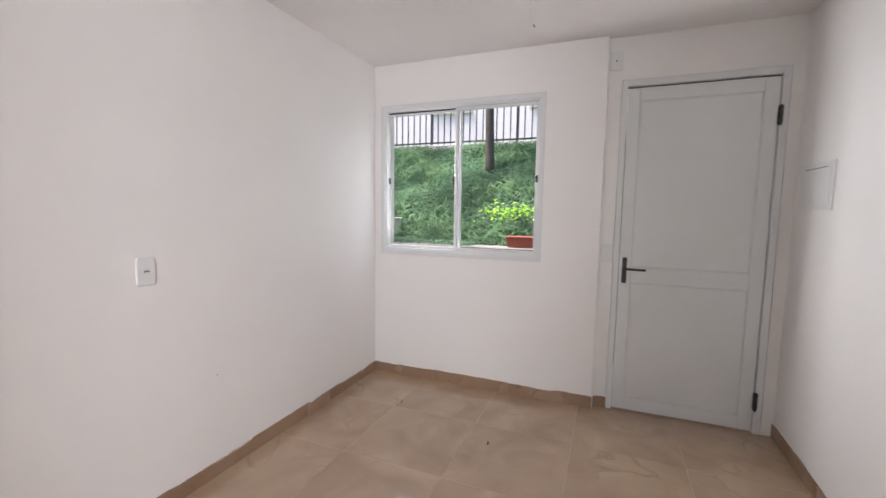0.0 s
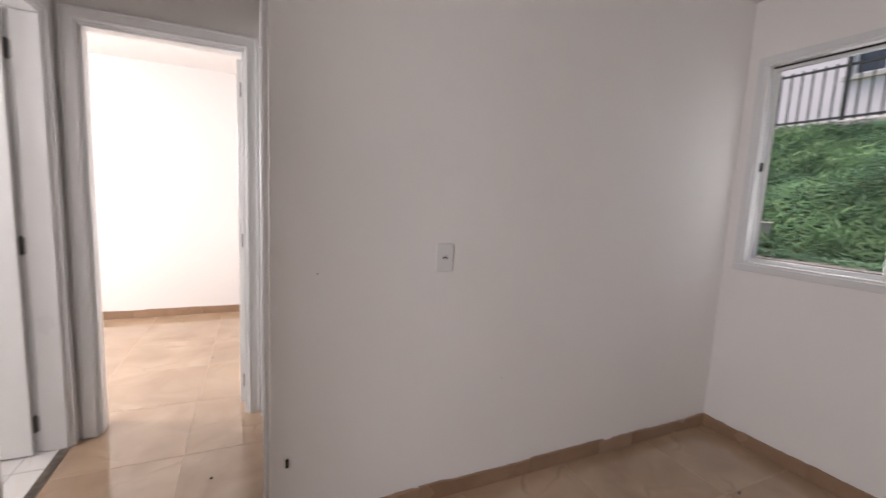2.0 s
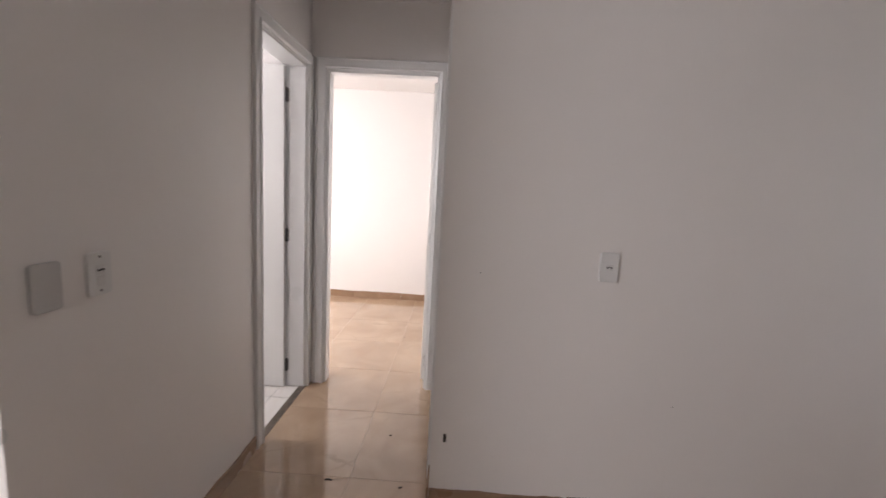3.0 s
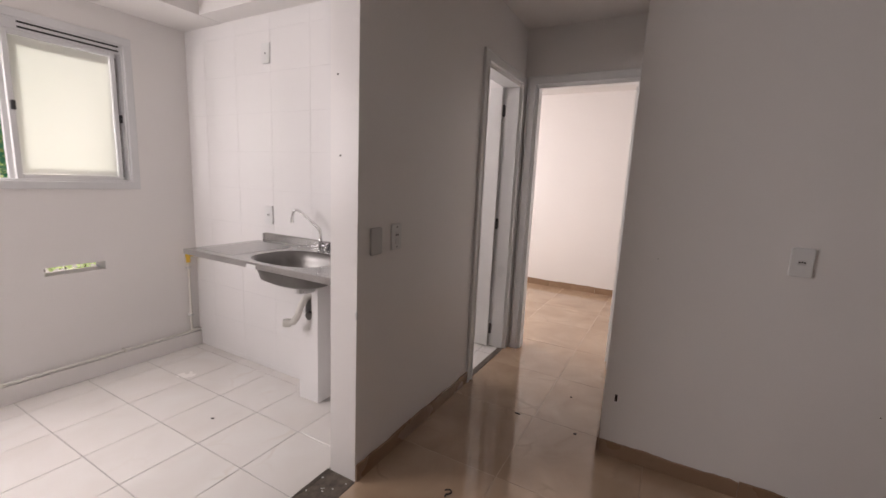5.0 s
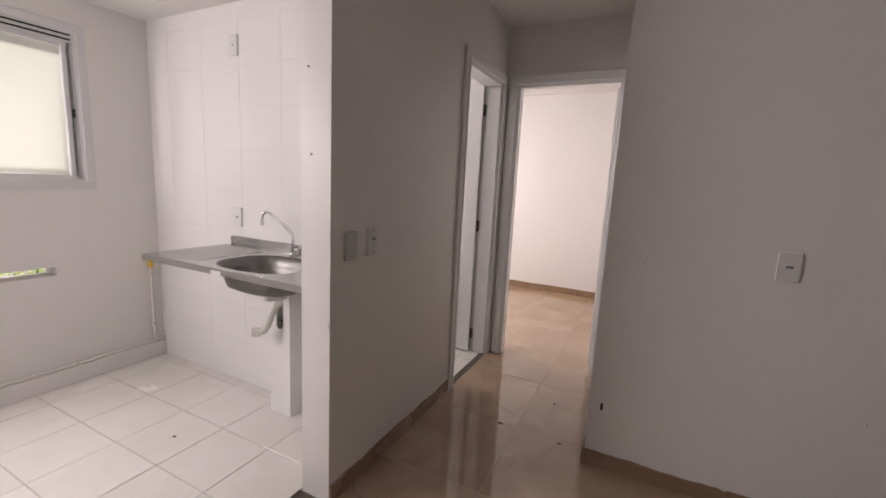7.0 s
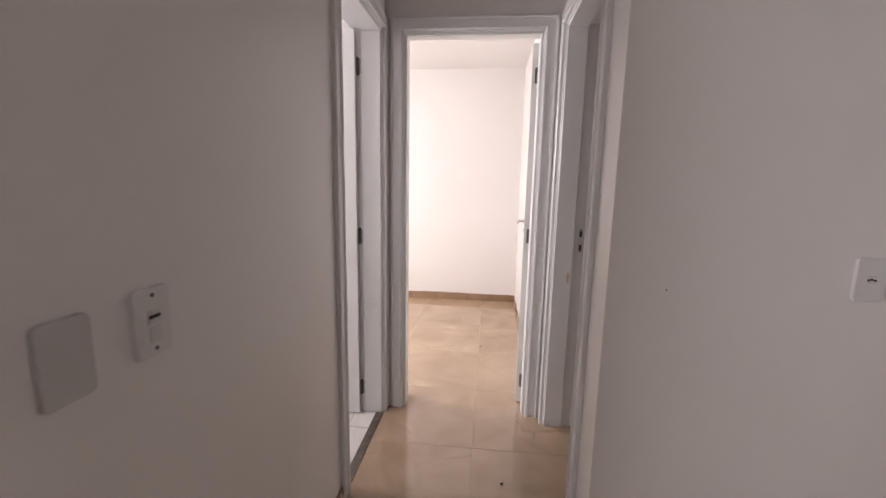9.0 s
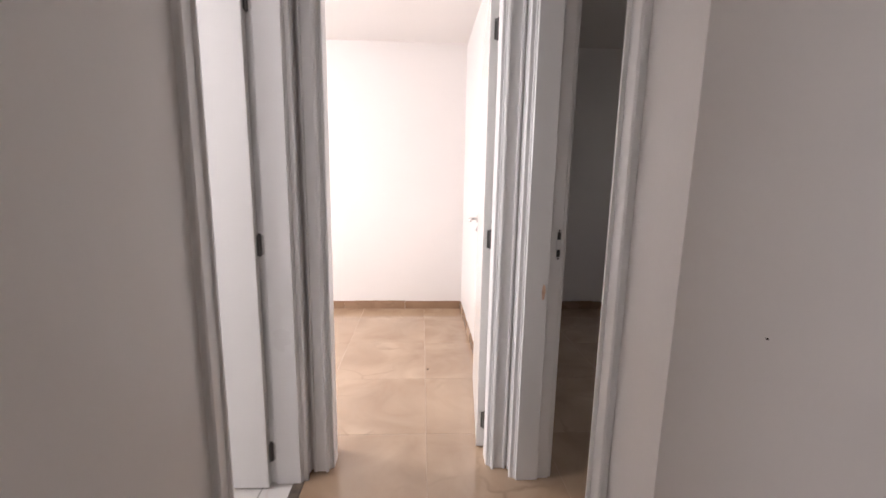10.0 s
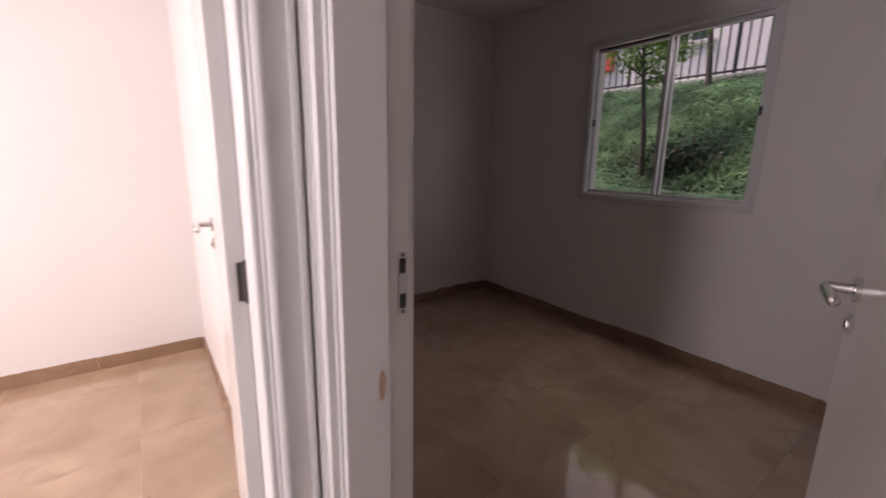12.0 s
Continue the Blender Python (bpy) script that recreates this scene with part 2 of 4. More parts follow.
def add_box(bm, x0, x1, y0, y1, z0, z1, bevel=0.0, seg=2):
    r = bmesh.ops.create_cube(bm, size=1.0)
    vs = r["verts"]
    for v in vs:
        v.co = Vector(((x0 + x1) / 2 + v.co.x * (x1 - x0), (y0 + y1) / 2 + v.co.y * (y1 - y0), (z0 + z1) / 2 + v.co.z * (z1 - z0)))
    if bevel:
        es = {e for v in vs for e in v.link_edges}
        bmesh.ops.bevel(bm, geom=list(es), offset=bevel, segments=seg, affect="EDGES", profile=0.5)
    return bm


def box(x0, x1, y0, y1, z0, z1, bevel=0.0, seg=2):
    return add_box(bmesh.new(), x0, x1, y0, y1, z0, z1, bevel, seg)


def add_cyl(bm, p, q, r0, r1=None, n=16):
    p, q = Vector(p), Vector(q)
    d = q - p
    m = Matrix.Translation((p + q) / 2) @ d.to_track_quat("Z", "Y").to_matrix().to_4x4()
    bmesh.ops.create_cone(bm, cap_ends=True, segments=n, radius1=r0, radius2=r0 if r1 is None else r1, depth=d.length, matrix=m)
    return bm


def cyl(p, q, r0, r1=None, n=16):
    return add_cyl(bmesh.new(), p, q, r0, r1, n)


def tube(points, radius, n=12, bm=None):
    """A round tube along a smooth line through points; radius may be a list."""
    bm = bm or bmesh.new()
    pts = [Vector(p) for p in points]
    fine = []
    for i in range(len(pts) - 1):
        a, b, c, d = pts[max(i - 1, 0)], pts[i], pts[i + 1], pts[min(i + 2, len(pts) - 1)]
        for k in range(5):
            t = k / 5
            fine.append(0.5 * ((2 * b) + (c - a) * t + (2 * a - 5 * b + 4 * c - d) * t * t + (3 * b - a - 3 * c + d) * t ** 3))
    fine.append(pts[-1])
    rings = []
    for i, p in enumerate(fine):
        t = (fine[min(i + 1, len(fine) - 1)] - fine[max(i - 1, 0)]).normalized()
        u = t.orthogonal().normalized() if i == 0 else (up - t * up.dot(t)).normalized()
        up = u
        w = t.cross(u)
        r = radius if not isinstance(radius, (list, tuple)) else radius[0] + (radius[-1] - radius[0]) * i / (len(fine) - 1)
        rings.append([bm.verts.new(p + (u * math.cos(2 * math.pi * k / n) + w * math.sin(2 * math.pi * k / n)) * r) for k in range(n)])
    for a, b in zip(rings, rings[1:]):
        for k in range(n):
            bm.faces.new((a[k], a[(k + 1) % n], b[(k + 1) % n], b[k]))
    bm.faces.new(list(reversed(rings[0])))
    bm.faces.new(rings[-1])
    for f in bm.faces:
        f.smooth = True
    return bm


def wall(name, axis, c0, c1, a0, a1, z0, z1, holes=(), material=None):
    """A wall of thickness c0..c1 across axis, from a0 to a1 along it, with openings (u0, u1, w0, w1) cut right through."""
    us = sorted({a0, a1, *[h[0] for h in holes], *[h[1] for h in holes]})
    ws = sorted({z0, z1, *[h[2] for h in holes], *[h[3] for h in holes]})
    us = [u for u in us if a0 <= u <= a1]
    ws = [w for w in ws if z0 <= w <= z1]
    bm = bmesh.new()
    cache = {}

    def vert(u, w, c):
        key = (u, w, c)
        if key not in cache:
            cache[key] = bm.verts.new((c, u, w) if axis == "x" else (u, c, w))
        return cache[key]

    def solid(i, j):
        if not (0 <= i < len(us) - 1 and 0 <= j < len(ws) - 1):
            return False
        um, wm = (us[i] + us[i + 1]) / 2, (ws[j] + ws[j + 1]) / 2
        return not any(h[0] < um < h[1] and h[2] < wm < h[3] for h in holes)

    for i in range(len(us) - 1):
        for j in range(len(ws) - 1):
            if not solid(i, j):
                continue
            u0, u1, w0, w1 = us[i], us[i + 1], ws[j], ws[j + 1]
            for c in (c0, c1):
                bm.faces.new([vert(u0, w0, c), vert(u1, w0, c), vert(u1, w1, c), vert(u0, w1, c)])
            for di, dj, (p, q) in ((-1, 0, ((u0, w0), (u0, w1))), (1, 0, ((u1, w0), (u1, w1))), (0, -1, ((u0, w0), (u1, w0))), (0, 1, ((u0, w1), (u1, w1)))):
                if not solid(i + di, j + dj):
                    bm.faces.new([vert(*p, c0), vert(*q, c0), vert(*q, c1), vert(*p, c1)])
    bmesh.ops.recalc_face_normals(bm, faces=bm.faces)
    ob = obj(name, bm, material or M_WALL)
    return tagged(ob, "", "", "", "structure")


# ---- plan ----
XE, XR, XW = 4.07, 4.12, -1.39      # inner faces of the east wall, its entry recess and the west wall
YS, YO, YB = 0.03, 2.822, 6.20     # south wall, socket wall, bedrooms' north wall
XC0, XC1 = 0.655, 1.560             # corridor
XP = 0.509                          # kitchen side of the partition
YE = 3.88                           # corridor's end wall
YK = 2.515                          # kitchen's sink wall
H = 2.49
T = 0.14
DH = 2.075                          # height of the door openings

LW = (1.466, 2.764, 1.003, 2.178)     # living-room window, outer trim
BW = (3.985, 5.150, 1.003, 2.122)      # dark bedroom's window
KW = (1.04, 2.160, 1.200, 2.140)      # kitchen window
wall("wall_east", "x", XE, XE + 0.16, 1.08, YB, 0, H, [(LW[0] + 0.03, LW[1] - 0.03, LW[2] + 0.03, LW[3] - 0.03), (BW[0] + 0.03, BW[1] - 0.03, BW[2] + 0.03, BW[3] - 0.03)])
wall("wall_entry", "x", XR, XE + 0.16, YS, 1.08, 0, H, [(0.094, 0.992, -1, 2.218)])
wall("wall_south", "y", YS - T, YS, XW - T, XE + 0.16, 0, H)
wall("wall_socket", "y", YO, YO + 0.12, XC1, XE, 0, H)
wall("wall_corridor_right", "x", XC1, XC1 + 0.147, YO + 0.12, YE, 0, H, [(3.040, 3.815, -1, DH + 0.02)])
wall("wall_corridor_end", "y", YE, YE + 0.12, XP, XC1 + 0.147, 0, H, [(0.74, 1.48, -1, DH + 0.02)])
wall("wall_bedrooms", "x", 1.55, 1.693, YE + 0.12, YB, 0, H)
wall("wall_corridor_left", "x", XP, XC0, 1.98, YE, 0, H, [(3.162, 3.821, -1, DH + 0.02)])
wall("wall_bath", "y", YK, YK + 0.10, XW, XP, 0, H)
wall("wall_bath_north", "y", YE, YE + 0.12, XW, XP, 0, H)
wall("wall_kitchen_front", "x", XP, XC0, YS, 0.797, 0, H)
wall("wall_north", "y", YB, YB + T, XW - T, XE + 0.16, 0, H)
wall("wall_west", "x", XW - T, XW, YS, YB, 0, H, [(KW[0] + 0.03, KW[1] - 0.03, KW[2] + 0.03, KW[3] - 0.03), (1.628, 1.928, 0.690, 0.742), (0.1, 0.9, 1.22, 2.1), (4.15, 5.35, 1.05, 2.15), (2.9, 3.5, 1.5, 2.05)])

tagged(obj("ceiling", box(XW - T, XE + 0.16, YS - T, YB + T, H, H + 0.14), M_CEIL), kind="structure")
bm = box(XW, -0.962, YS, YK, 2.295, H)
add_box(bm, -0.962, XP, 2.357, YK, 2.297, H)
# unseen overhang added to keep direct sun out of the east windows
tagged(obj("sun_block_slab", box(XE + 0.16, XE + 0.75, YS - 1.5, YB + 1.5, H + 0.02, H + 0.14, 0.01, 1), M_CONC), kind="structure")
tagged(obj("ceiling_soffit", bm, M_CEIL), kind="structure")
YG = 2.945 + 2 * 0.592
floor_slab = tagged(obj("floor", box(XC0, XE + 0.16, YS, YG, -0.12, -0.0012), M_GROUT), kind="structure")
floor_north = tagged(obj("floor_bedrooms", box(XW, XE, YG, YB, -0.12, -0.0012), M_GROUT), kind="structure")
floor_b1w = tagged(obj("floor_bedroom_west", box(XW, XC0, YE + 0.06, YG, -0.12, -0.0012), M_GROUT), kind="structure")
floor_kitchen = tagged(obj("floor_kitchen", box(XW, XP, YS, YK, -0.12, -0.0028), M_KGROUT), kind="structure")
floor_bath = tagged(obj("floor_bath", box(XW, XC0 - 0.04, YK + 0.1, YE, -0.12, -0.0015), M_KGROUT), kind="structure")


# ---- door frames and doors ----
def casing_profile(w):
    # stepped moulding: distance across the width, height off the wall
    return [(0, 0), (0, 0.016), (0.006, 0.020), (0.012, 0.020), (0.015, 0.013), (w - 0.014, 0.013), (w - 0.011, 0.018), (w - 0.004, 0.018), (w, 0.014), (w, 0)]


def add_casing(bm, axis, face, out, u0, u1, top, w=0.066):
    """Moulded casing on three sides of an opening, mitred at the top, on the wall plane `face`, proud towards `out`."""
    prof = casing_profile(w)
    rings = []
    for kind in range(4):
        ring = []
        for d, h in prof:
            if kind == 0:
                u, z = u0 - d, 0.0
            elif kind == 1:
                u, z = u0 - d, top + d
            elif kind == 2:
                u, z = u1 + d, top + d
            else:
                u, z = u1 + d, 0.0
            c = face + out * h
            ring.append(bm.verts.new((c, u, z) if axis == "x" else (u, c, z)))
        rings.append(ring)
    n = len(prof)
    for a, b in zip(rings, rings[1:]):
        for k in range(n - 1):
            bm.faces.new((a[k], a[k + 1], b[k + 1], b[k]))
    for r in (rings[0], rings[-1]):
        bm.faces.new(r)
    bmesh.ops.recalc_face_normals(bm, faces=bm.faces)
    return bm


def door_frame(name, axis, f0, f1, u0, u1, top, stop_at, stop_dir):
    """Jambs, head, stop strips and both casings of an inner door in the wall f0..f1, clear opening u0..u1."""
    root = thing(name, Matrix.Identity(4), "white painted door frame with moulded casing", "door frame", kind="structure")

    def B(a0, a1, z0, z1, c0, c1, bev=0.002):
        return box(c0, c1, a0, a1, z0, z1, bev, 1) if axis == "x" else box(a0, a1, c0, c1, z0, z1, bev, 1)

    j = 0.018
    part("jamb", B(u0 - j, u0, 0, top, f0 - 0.002, f1 + 0.002), M_TRIM, root)
    part("jamb", B(u1, u1 + j, 0, top, f0 - 0.002, f1 + 0.002), M_TRIM, root)
    part("head", B(u0 - j, u1 + j, top, top + j, f0 - 0.002, f1 + 0.002), M_TRIM, root)
    # a raised stop on the side away from the leaf
    s0, s1 = (f0 + 0.004, stop_at) if stop_dir > 0 else (stop_at, f1 - 0.004)
    part("stop", B(u0 - 0.001, u0 + 0.012, 0, top - 0.012, s0, s1, 0.003), M_TRIM, root)
    part("stop", B(u1 - 0.012, u1 + 0.001, 0, top - 0.012, s0, s1, 0.003), M_TRIM, root)
    part("stop", B(u0, u1, top - 0.012, top + 0.001, s0, s1, 0.003), M_TRIM, root)
    part("casing", add_casing(bmesh.new(), axis, f0, -1, u0 - 0.008, u1 + 0.008, top + 0.008), M_TRIM, root)
    part("casing", add_casing(bmesh.new(), axis, f1, 1, u0 - 0.008, u1 + 0.008, top + 0.008), M_TRIM, root)
    return root


def lever(parent, x, y, z, ny, dx):
    """A chrome lever with a round rose, and a keyhole plate below, on the leaf's face y, facing ny, lever towards dx."""
    h = part("door_handle", add_cyl(cyl((x, y, z), (x, y + ny * 0.008, z), 0.024, n=24), (x, y + ny * 0.006, z), (x, y + ny * 0.045, z), 0.009), M_CHROME, parent, "chrome lever handle")
    part("lever", tube([(x, y + ny * 0.045, z), (x + dx * 0.03, y + ny * 0.049, z), (x + dx * 0.08, y + ny * 0.048, z + 0.002), (x + dx * 0.12, y + ny * 0.045, z)], 0.009), M_CHROME, h)
    k = part("keyhole_plate", add_cyl(cyl((x, y, z - 0.065), (x, y + ny * 0.006, z - 0.065), 0.020, n=24), (x, y + ny * 0.005, z - 0.065), (x, y + ny * 0.010, z - 0.065), 0.011), M_CHROME, parent, "chrome keyhole plate")
    part("keyhole", box(x - 0.002, x + 0.002, min(y + ny * 0.009, y + ny * 0.011), max(y + ny * 0.009, y + ny * 0.011), z - 0.072, z - 0.058), M_BLACK, k)


def hinge(parent, x, y, z):
    """A knuckle of five barrels with rounded caps."""
    h = part("hinge", cyl((x, y, z - 0.0385), (x, y, z + 0.0385), 0.0052, n=12), M_HINGE, parent, "steel hinge")
    for k in range(5):
        c = z - 0.032 + k * 0.016
        part("barrel", cyl((x, y, c - 0.0072), (x, y, c + 0.0072), 0.0085, n=14), M_HINGE, h)
    for e in (-1, 1):
        part("hinge_cap", cyl((x, y, z + e * 0.039), (x, y, z + e * 0.045), 0.0072, 0.004, n=12), M_HINGE, h)
    return h


def door_leaf(name, m, width, height, label, knuckle):
    """A flush leaf whose hinge line is the local z axis; it reaches along +x and is 35 mm thick in y (0..0.035)."""
    root = thing(name, m, label, "door")
    part("leaf", box(0.003, width, 0.0, 0.035, 0.008, height, 0.002, 1), M_DOOR, root)
    for f, n in ((0.0, -1), (0.035, 1)):
        lever(root, width - 0.055, f, 1.055, n, -1)
    part("lock_face", box(width - 0.0005, width + 0.0015, 0.007, 0.028, 0.95, 1.13), M_CHROME, root)
    for z in (0.15, 1.026, 1.895):
        h = hinge(root, -0.001, knuckle, z)
        part("hinge_leaf", box(0.0012, 0.0032, min(knuckle, 0.017), max(knuckle, 0.017), z - 0.04, z + 0.04), M_HINGE, h)
        part("hinge_leaf", box(-0.028, -0.002, knuckle - 0.002, knuckle - 0.0005, z - 0.038, z + 0.038, 0.0006, 1), M_PLATE, h, "satin steel hinge plate")
        for dz in (-0.025, 0.0, 0.025):
            part("screw", cyl((-0.019, knuckle - 0.0026, z + dz), (-0.019, knuckle + 0.0001, z + dz), 0.0034, n=10), M_BLACK, h)
    return root


F_B1 = door_frame("door_frame_1", "y", YE, YE + 0.12, 0.758, 1.462, DH, YE + 0.082, 1)
F_B2 = door_frame("door_frame_2", "x", XC1, XC1 + 0.147, 3.058, 3.797, DH, XC1 + 0.100, 1)
F_BA = door_frame("door_frame_3", "x", XP, XC0, 3.180, 3.803, DH, XP + 0.04, -1)
# leaves
door_leaf("door_1", pose(1.458, YE + 0.128, 0, 0, 0, 84.5), 0.70, 2.06, "white flush bedroom door standing open, chrome handle", 0.0)
door_leaf("door_2", pose(1.718, 3.053, 0, 0, 0, 16.4), 0.705, 2.06, "white flush door of the dark bedroom, standing open", 0.035)
door_leaf("door_3", pose(0.530, 3.798, 0, 0, 0, 180), 0.618, 2.06, "white flush bathroom door standing open inwards", 0.0)

# strike plate and the rubbed stain on the dark bedroom's jamb
strike = thing("strike_plate", pose(1.693, 3.797, 1.038), "chrome strike plate in the door jamb", "strike plate")
bm = bmesh.new()
for z0, z1 in ((-0.062, -0.050), (-0.020, 0.020), (0.050, 0.062)):
    add_box(bm, -0.010, 0.010, -0.0018, 0.0, z0, z1)
for s in (-1, 1):
    add_box(bm, s * 0.0085 - 0.0015, s * 0.0085 + 0.0015, -0.0018, 0.0, -0.052, 0.052)
part("plate", bm, M_ALU, strike)
for z in (-0.035, 0.035):
    part("latch_hole", box(-0.007, 0.007, -0.0014, -0.0004, z - 0.016, z + 0.016), M_BLACK, strike)
for z in (-0.056, 0.056):
    part("screw", cyl((0, -0.0028, z), (0, -0.0017, z), 0.004, n=10), M_HINGE, strike)

# ---- entry door ----
entry = thing("entry_door", pose(XR + 0.02, 0.098, 0) @ Matrix.Diagonal((1, 0.975, 0.989, 1)), "closed white aluminium entry door with two panels", "door")
fr = part("door_frame", box(-0.03, 0.05, 0.0, 0.040, 0, 2.24, 0.003, 1), M_ENTRY, entry)
part("door_frame", box(-0.03, 0.05, 0.878, 0.915, 0, 2.24, 0.003, 1), M_ENTRY, entry)
part("door_frame", box(-0.03, 0.05, 0.040, 0.878, 2.197, 2.24, 0.003, 1), M_ENTRY, entry)
part("shadow_gap", box(0.004, 0.010, 0.040, 0.878, 2.187, 2.197), M_BLACK, entry)
part("stile", box(-0.018, 0.022, 0.045, 0.122, 0.012, 2.187, 0.003, 1), M_ENTRY, entry)
part("stile", box(-0.018, 0.022, 0.800, 0.874, 0.012, 2.187, 0.003, 1), M_ENTRY, entry)
for z0, z1 in ((0.012, 0.10), (0.905, 1.010), (2.105, 2.187)):
    part("rail", box(-0.018, 0.022, 0.122, 0.800, z0, z1, 0.002, 1), M_ENTRY, entry)
for z0, z1 in ((0.10, 0.905), (1.010, 2.105)):
    p = part("panel", box(-0.006, 0.012, 0.122, 0.800, z0, z1), M_ENTRY, entry)
    bm = bmesh.new()
    for a in ((0.122, 0.130, z0, z1), (0.792, 0.800, z0, z1), (0.130, 0.792, z0, z0 + 0.008), (0.130, 0.792, z1 - 0.008, z1)):
        add_box(bm, -0.012, -0.006, *a, 0.002, 1)
    part("glazing_bead", bm, M_ALU, p)
hd = part("door_handle", box(-0.026, -0.018, 0.826, 0.856, 0.90, 1.075, 0.006, 2), M_BLACK, entry, "black handle plate")
part("lever", tube([(-0.026, 0.841, 1.0), (-0.055, 0.841, 1.0), (-0.06, 0.82, 1.0), (-0.058, 0.75, 0.998), (-0.056, 0.71, 0.998)], 0.008), M_BLACK, hd)
for z in (0.21, 1.96):
    h = part("hinge", box(-0.034, -0.018, 0.026, 0.052, z - 0.055, z + 0.055, 0.004, 1), M_BLACK, entry, "black hinge")
    part("hinge_pin", cyl((-0.036, 0.040, z - 0.06), (-0.036, 0.040, z + 0.06), 0.007), M_BLACK, h)


# ---- windows ----
def sliding_window(name, x, y0, y1, z0, z1, inward, label, tw=0.045):
    """A white aluminium slider in the wall plane x; `inward` points into the room."""
    root = thing(name, pose(x, y0, z0), label, "window", kind="structure")
    w, h, s = y1 - y0, z1 - z0, inward

    def X(a, b):
        return (min(a * s, b * s), max(a * s, b * s))

    def bx(a, b, *r, bev=0.002):
        return box(*X(a, b), *r, bev, 1)

    # trim on the wall, four strips end to end
    part("window_trim", bx(0.0, 0.010, 0, w, h - tw, h), M_ALU, root)
    part("window_trim", bx(0.0, 0.010, 0, w, 0, tw), M_ALU, root)
    part("window_trim", bx(0.0, 0.010, 0, tw, tw, h - tw), M_ALU, root)
    part("window_trim", bx(0.0, 0.010, w - tw, w, tw, h - tw), M_ALU, root)
    a, b = tw - 0.014, 0.026
    part("window_frame", bx(-0.09, 0.0, a, w - a, h - tw - b + 0.014, h - a), M_ALU, root)
    part("window_frame", bx(-0.09, 0.0, a, w - a, a, tw + b - 0.014), M_ALU, root)
    part("window_frame", bx(-0.09, 0.0, a, tw + 0.012, tw + b - 0.014, h - tw - b + 0.014), M_ALU, root)
    part("window_frame", bx(-0.09, 0.0, w - tw - 0.012, w - a, tw + b - 0.014, h - tw - b + 0.014), M_ALU, root)
    part("track", bx(-0.045, -0.041, tw + 0.012, w - tw - 0.012, h - tw - b + 0.004, h - tw - b + 0.014), M_BLACK, root)
    return root, w, h, tw + 0.012, bx


def sash(root, bx, depth, u0, u1, w0, w1, glass, catch, st=0.034):
    g = part("sash", bx(depth - 0.026, depth, u0, u0 + st, w0, w1), M_ALU, root)
    part("stile", bx(depth - 0.026, depth, u1 - st, u1, w0, w1), M_ALU, g)
    part("rail", bx(depth - 0.026, depth, u0 + st, u1 - st, w0, w0 + st), M_ALU, g)
    part("rail", bx(depth - 0.026, depth, u0 + st, u1 - st, w1 - st, w1), M_ALU, g)
    p = part("pane", bx(depth - 0.015, depth - 0.010, u0 + st - 0.004, u1 - st + 0.004, w0 + st - 0.004, w1 - st + 0.004, bev=0), glass, g)
    p.visible_shadow = False
    for c in catch:
        part("catch", bx(depth, depth + 0.012, c - 0.010, c + 0.010, (w0 + w1) / 2 - 0.025, (w0 + w1) / 2 + 0.025, bev=0.003), M_BLACK, g)
    return g


def glazed(name, x, spec, inward, label, tw, st):
    root, w, h, e, bx = sliding_window(name, x, spec[0], spec[1], spec[2], spec[3], inward, label, tw)
    lo, hi, m = tw + 0.012, h - tw - 0.014, w / 2
    sash(root, bx, -0.010, e - 0.012, m + 0.018, lo, hi, M_GLASS, [e - 0.004], st)
    sash(root, bx, -0.048, m - 0.018, w - e + 0.012, lo, hi, M_GLASS, [w - e - 0.004, m + 0.035], st)
    return root


glazed("window_1", XE, LW, -1, "white aluminium sliding window onto a green bank", 0.038, 0.022)
glazed("window_2", XE, BW, -1, "white aluminium sliding window of the dark bedroom", 0.038, 0.022)
root, w, h, e, bx = sliding_window("window_3", XW, *KW, 1, "white aluminium kitchen window slid half open, frosted glass")
lo, hi, m = 0.056, h - 0.062, w / 2
sash(root, bx, -0.010, m - 0.035, w - e - 0.03, lo, hi - 0.040, M_FROST, [m - 0.018], 0.026)
sash(root, bx, -0.048, m - 0.055, w - e + 0.012, lo, hi - 0.040, M_FROST, [w - e - 0.004], 0.026)
part("top_box", bx(-0.08, -0.002, e, w - e, hi - 0.04, hi + 0.01), M_ALU, root)
for z in (hi - 0.030, hi - 0.004):
    part("vent_slot", bx(-0.004, -0.0005, m + 0.03, w - e - 0.01, z, z + 0.010, bev=0), M_BLACK, root)
# dark strip put in for the shadow between the two sashes
part("sash_shadow", bx(-0.047, -0.040, w - e - 0.030, w - e - 0.012, lo + 0.02, hi - 0.06, bev=0), M_GAPFILL, root)
# the two windows that light the north rooms, out of view; third added for fill
for nm, y0, y1, z0, z1 in (("window_4", 4.12, 5.38, 1.02, 2.18), ("window_5", 2.87, 3.53, 1.47, 2.08), ("fill_window_6", 0.07, 0.93, 1.19, 2.13)):
    sliding_window(nm, XW, y0, y1, z0, z1, 1, "white aluminium window frame")


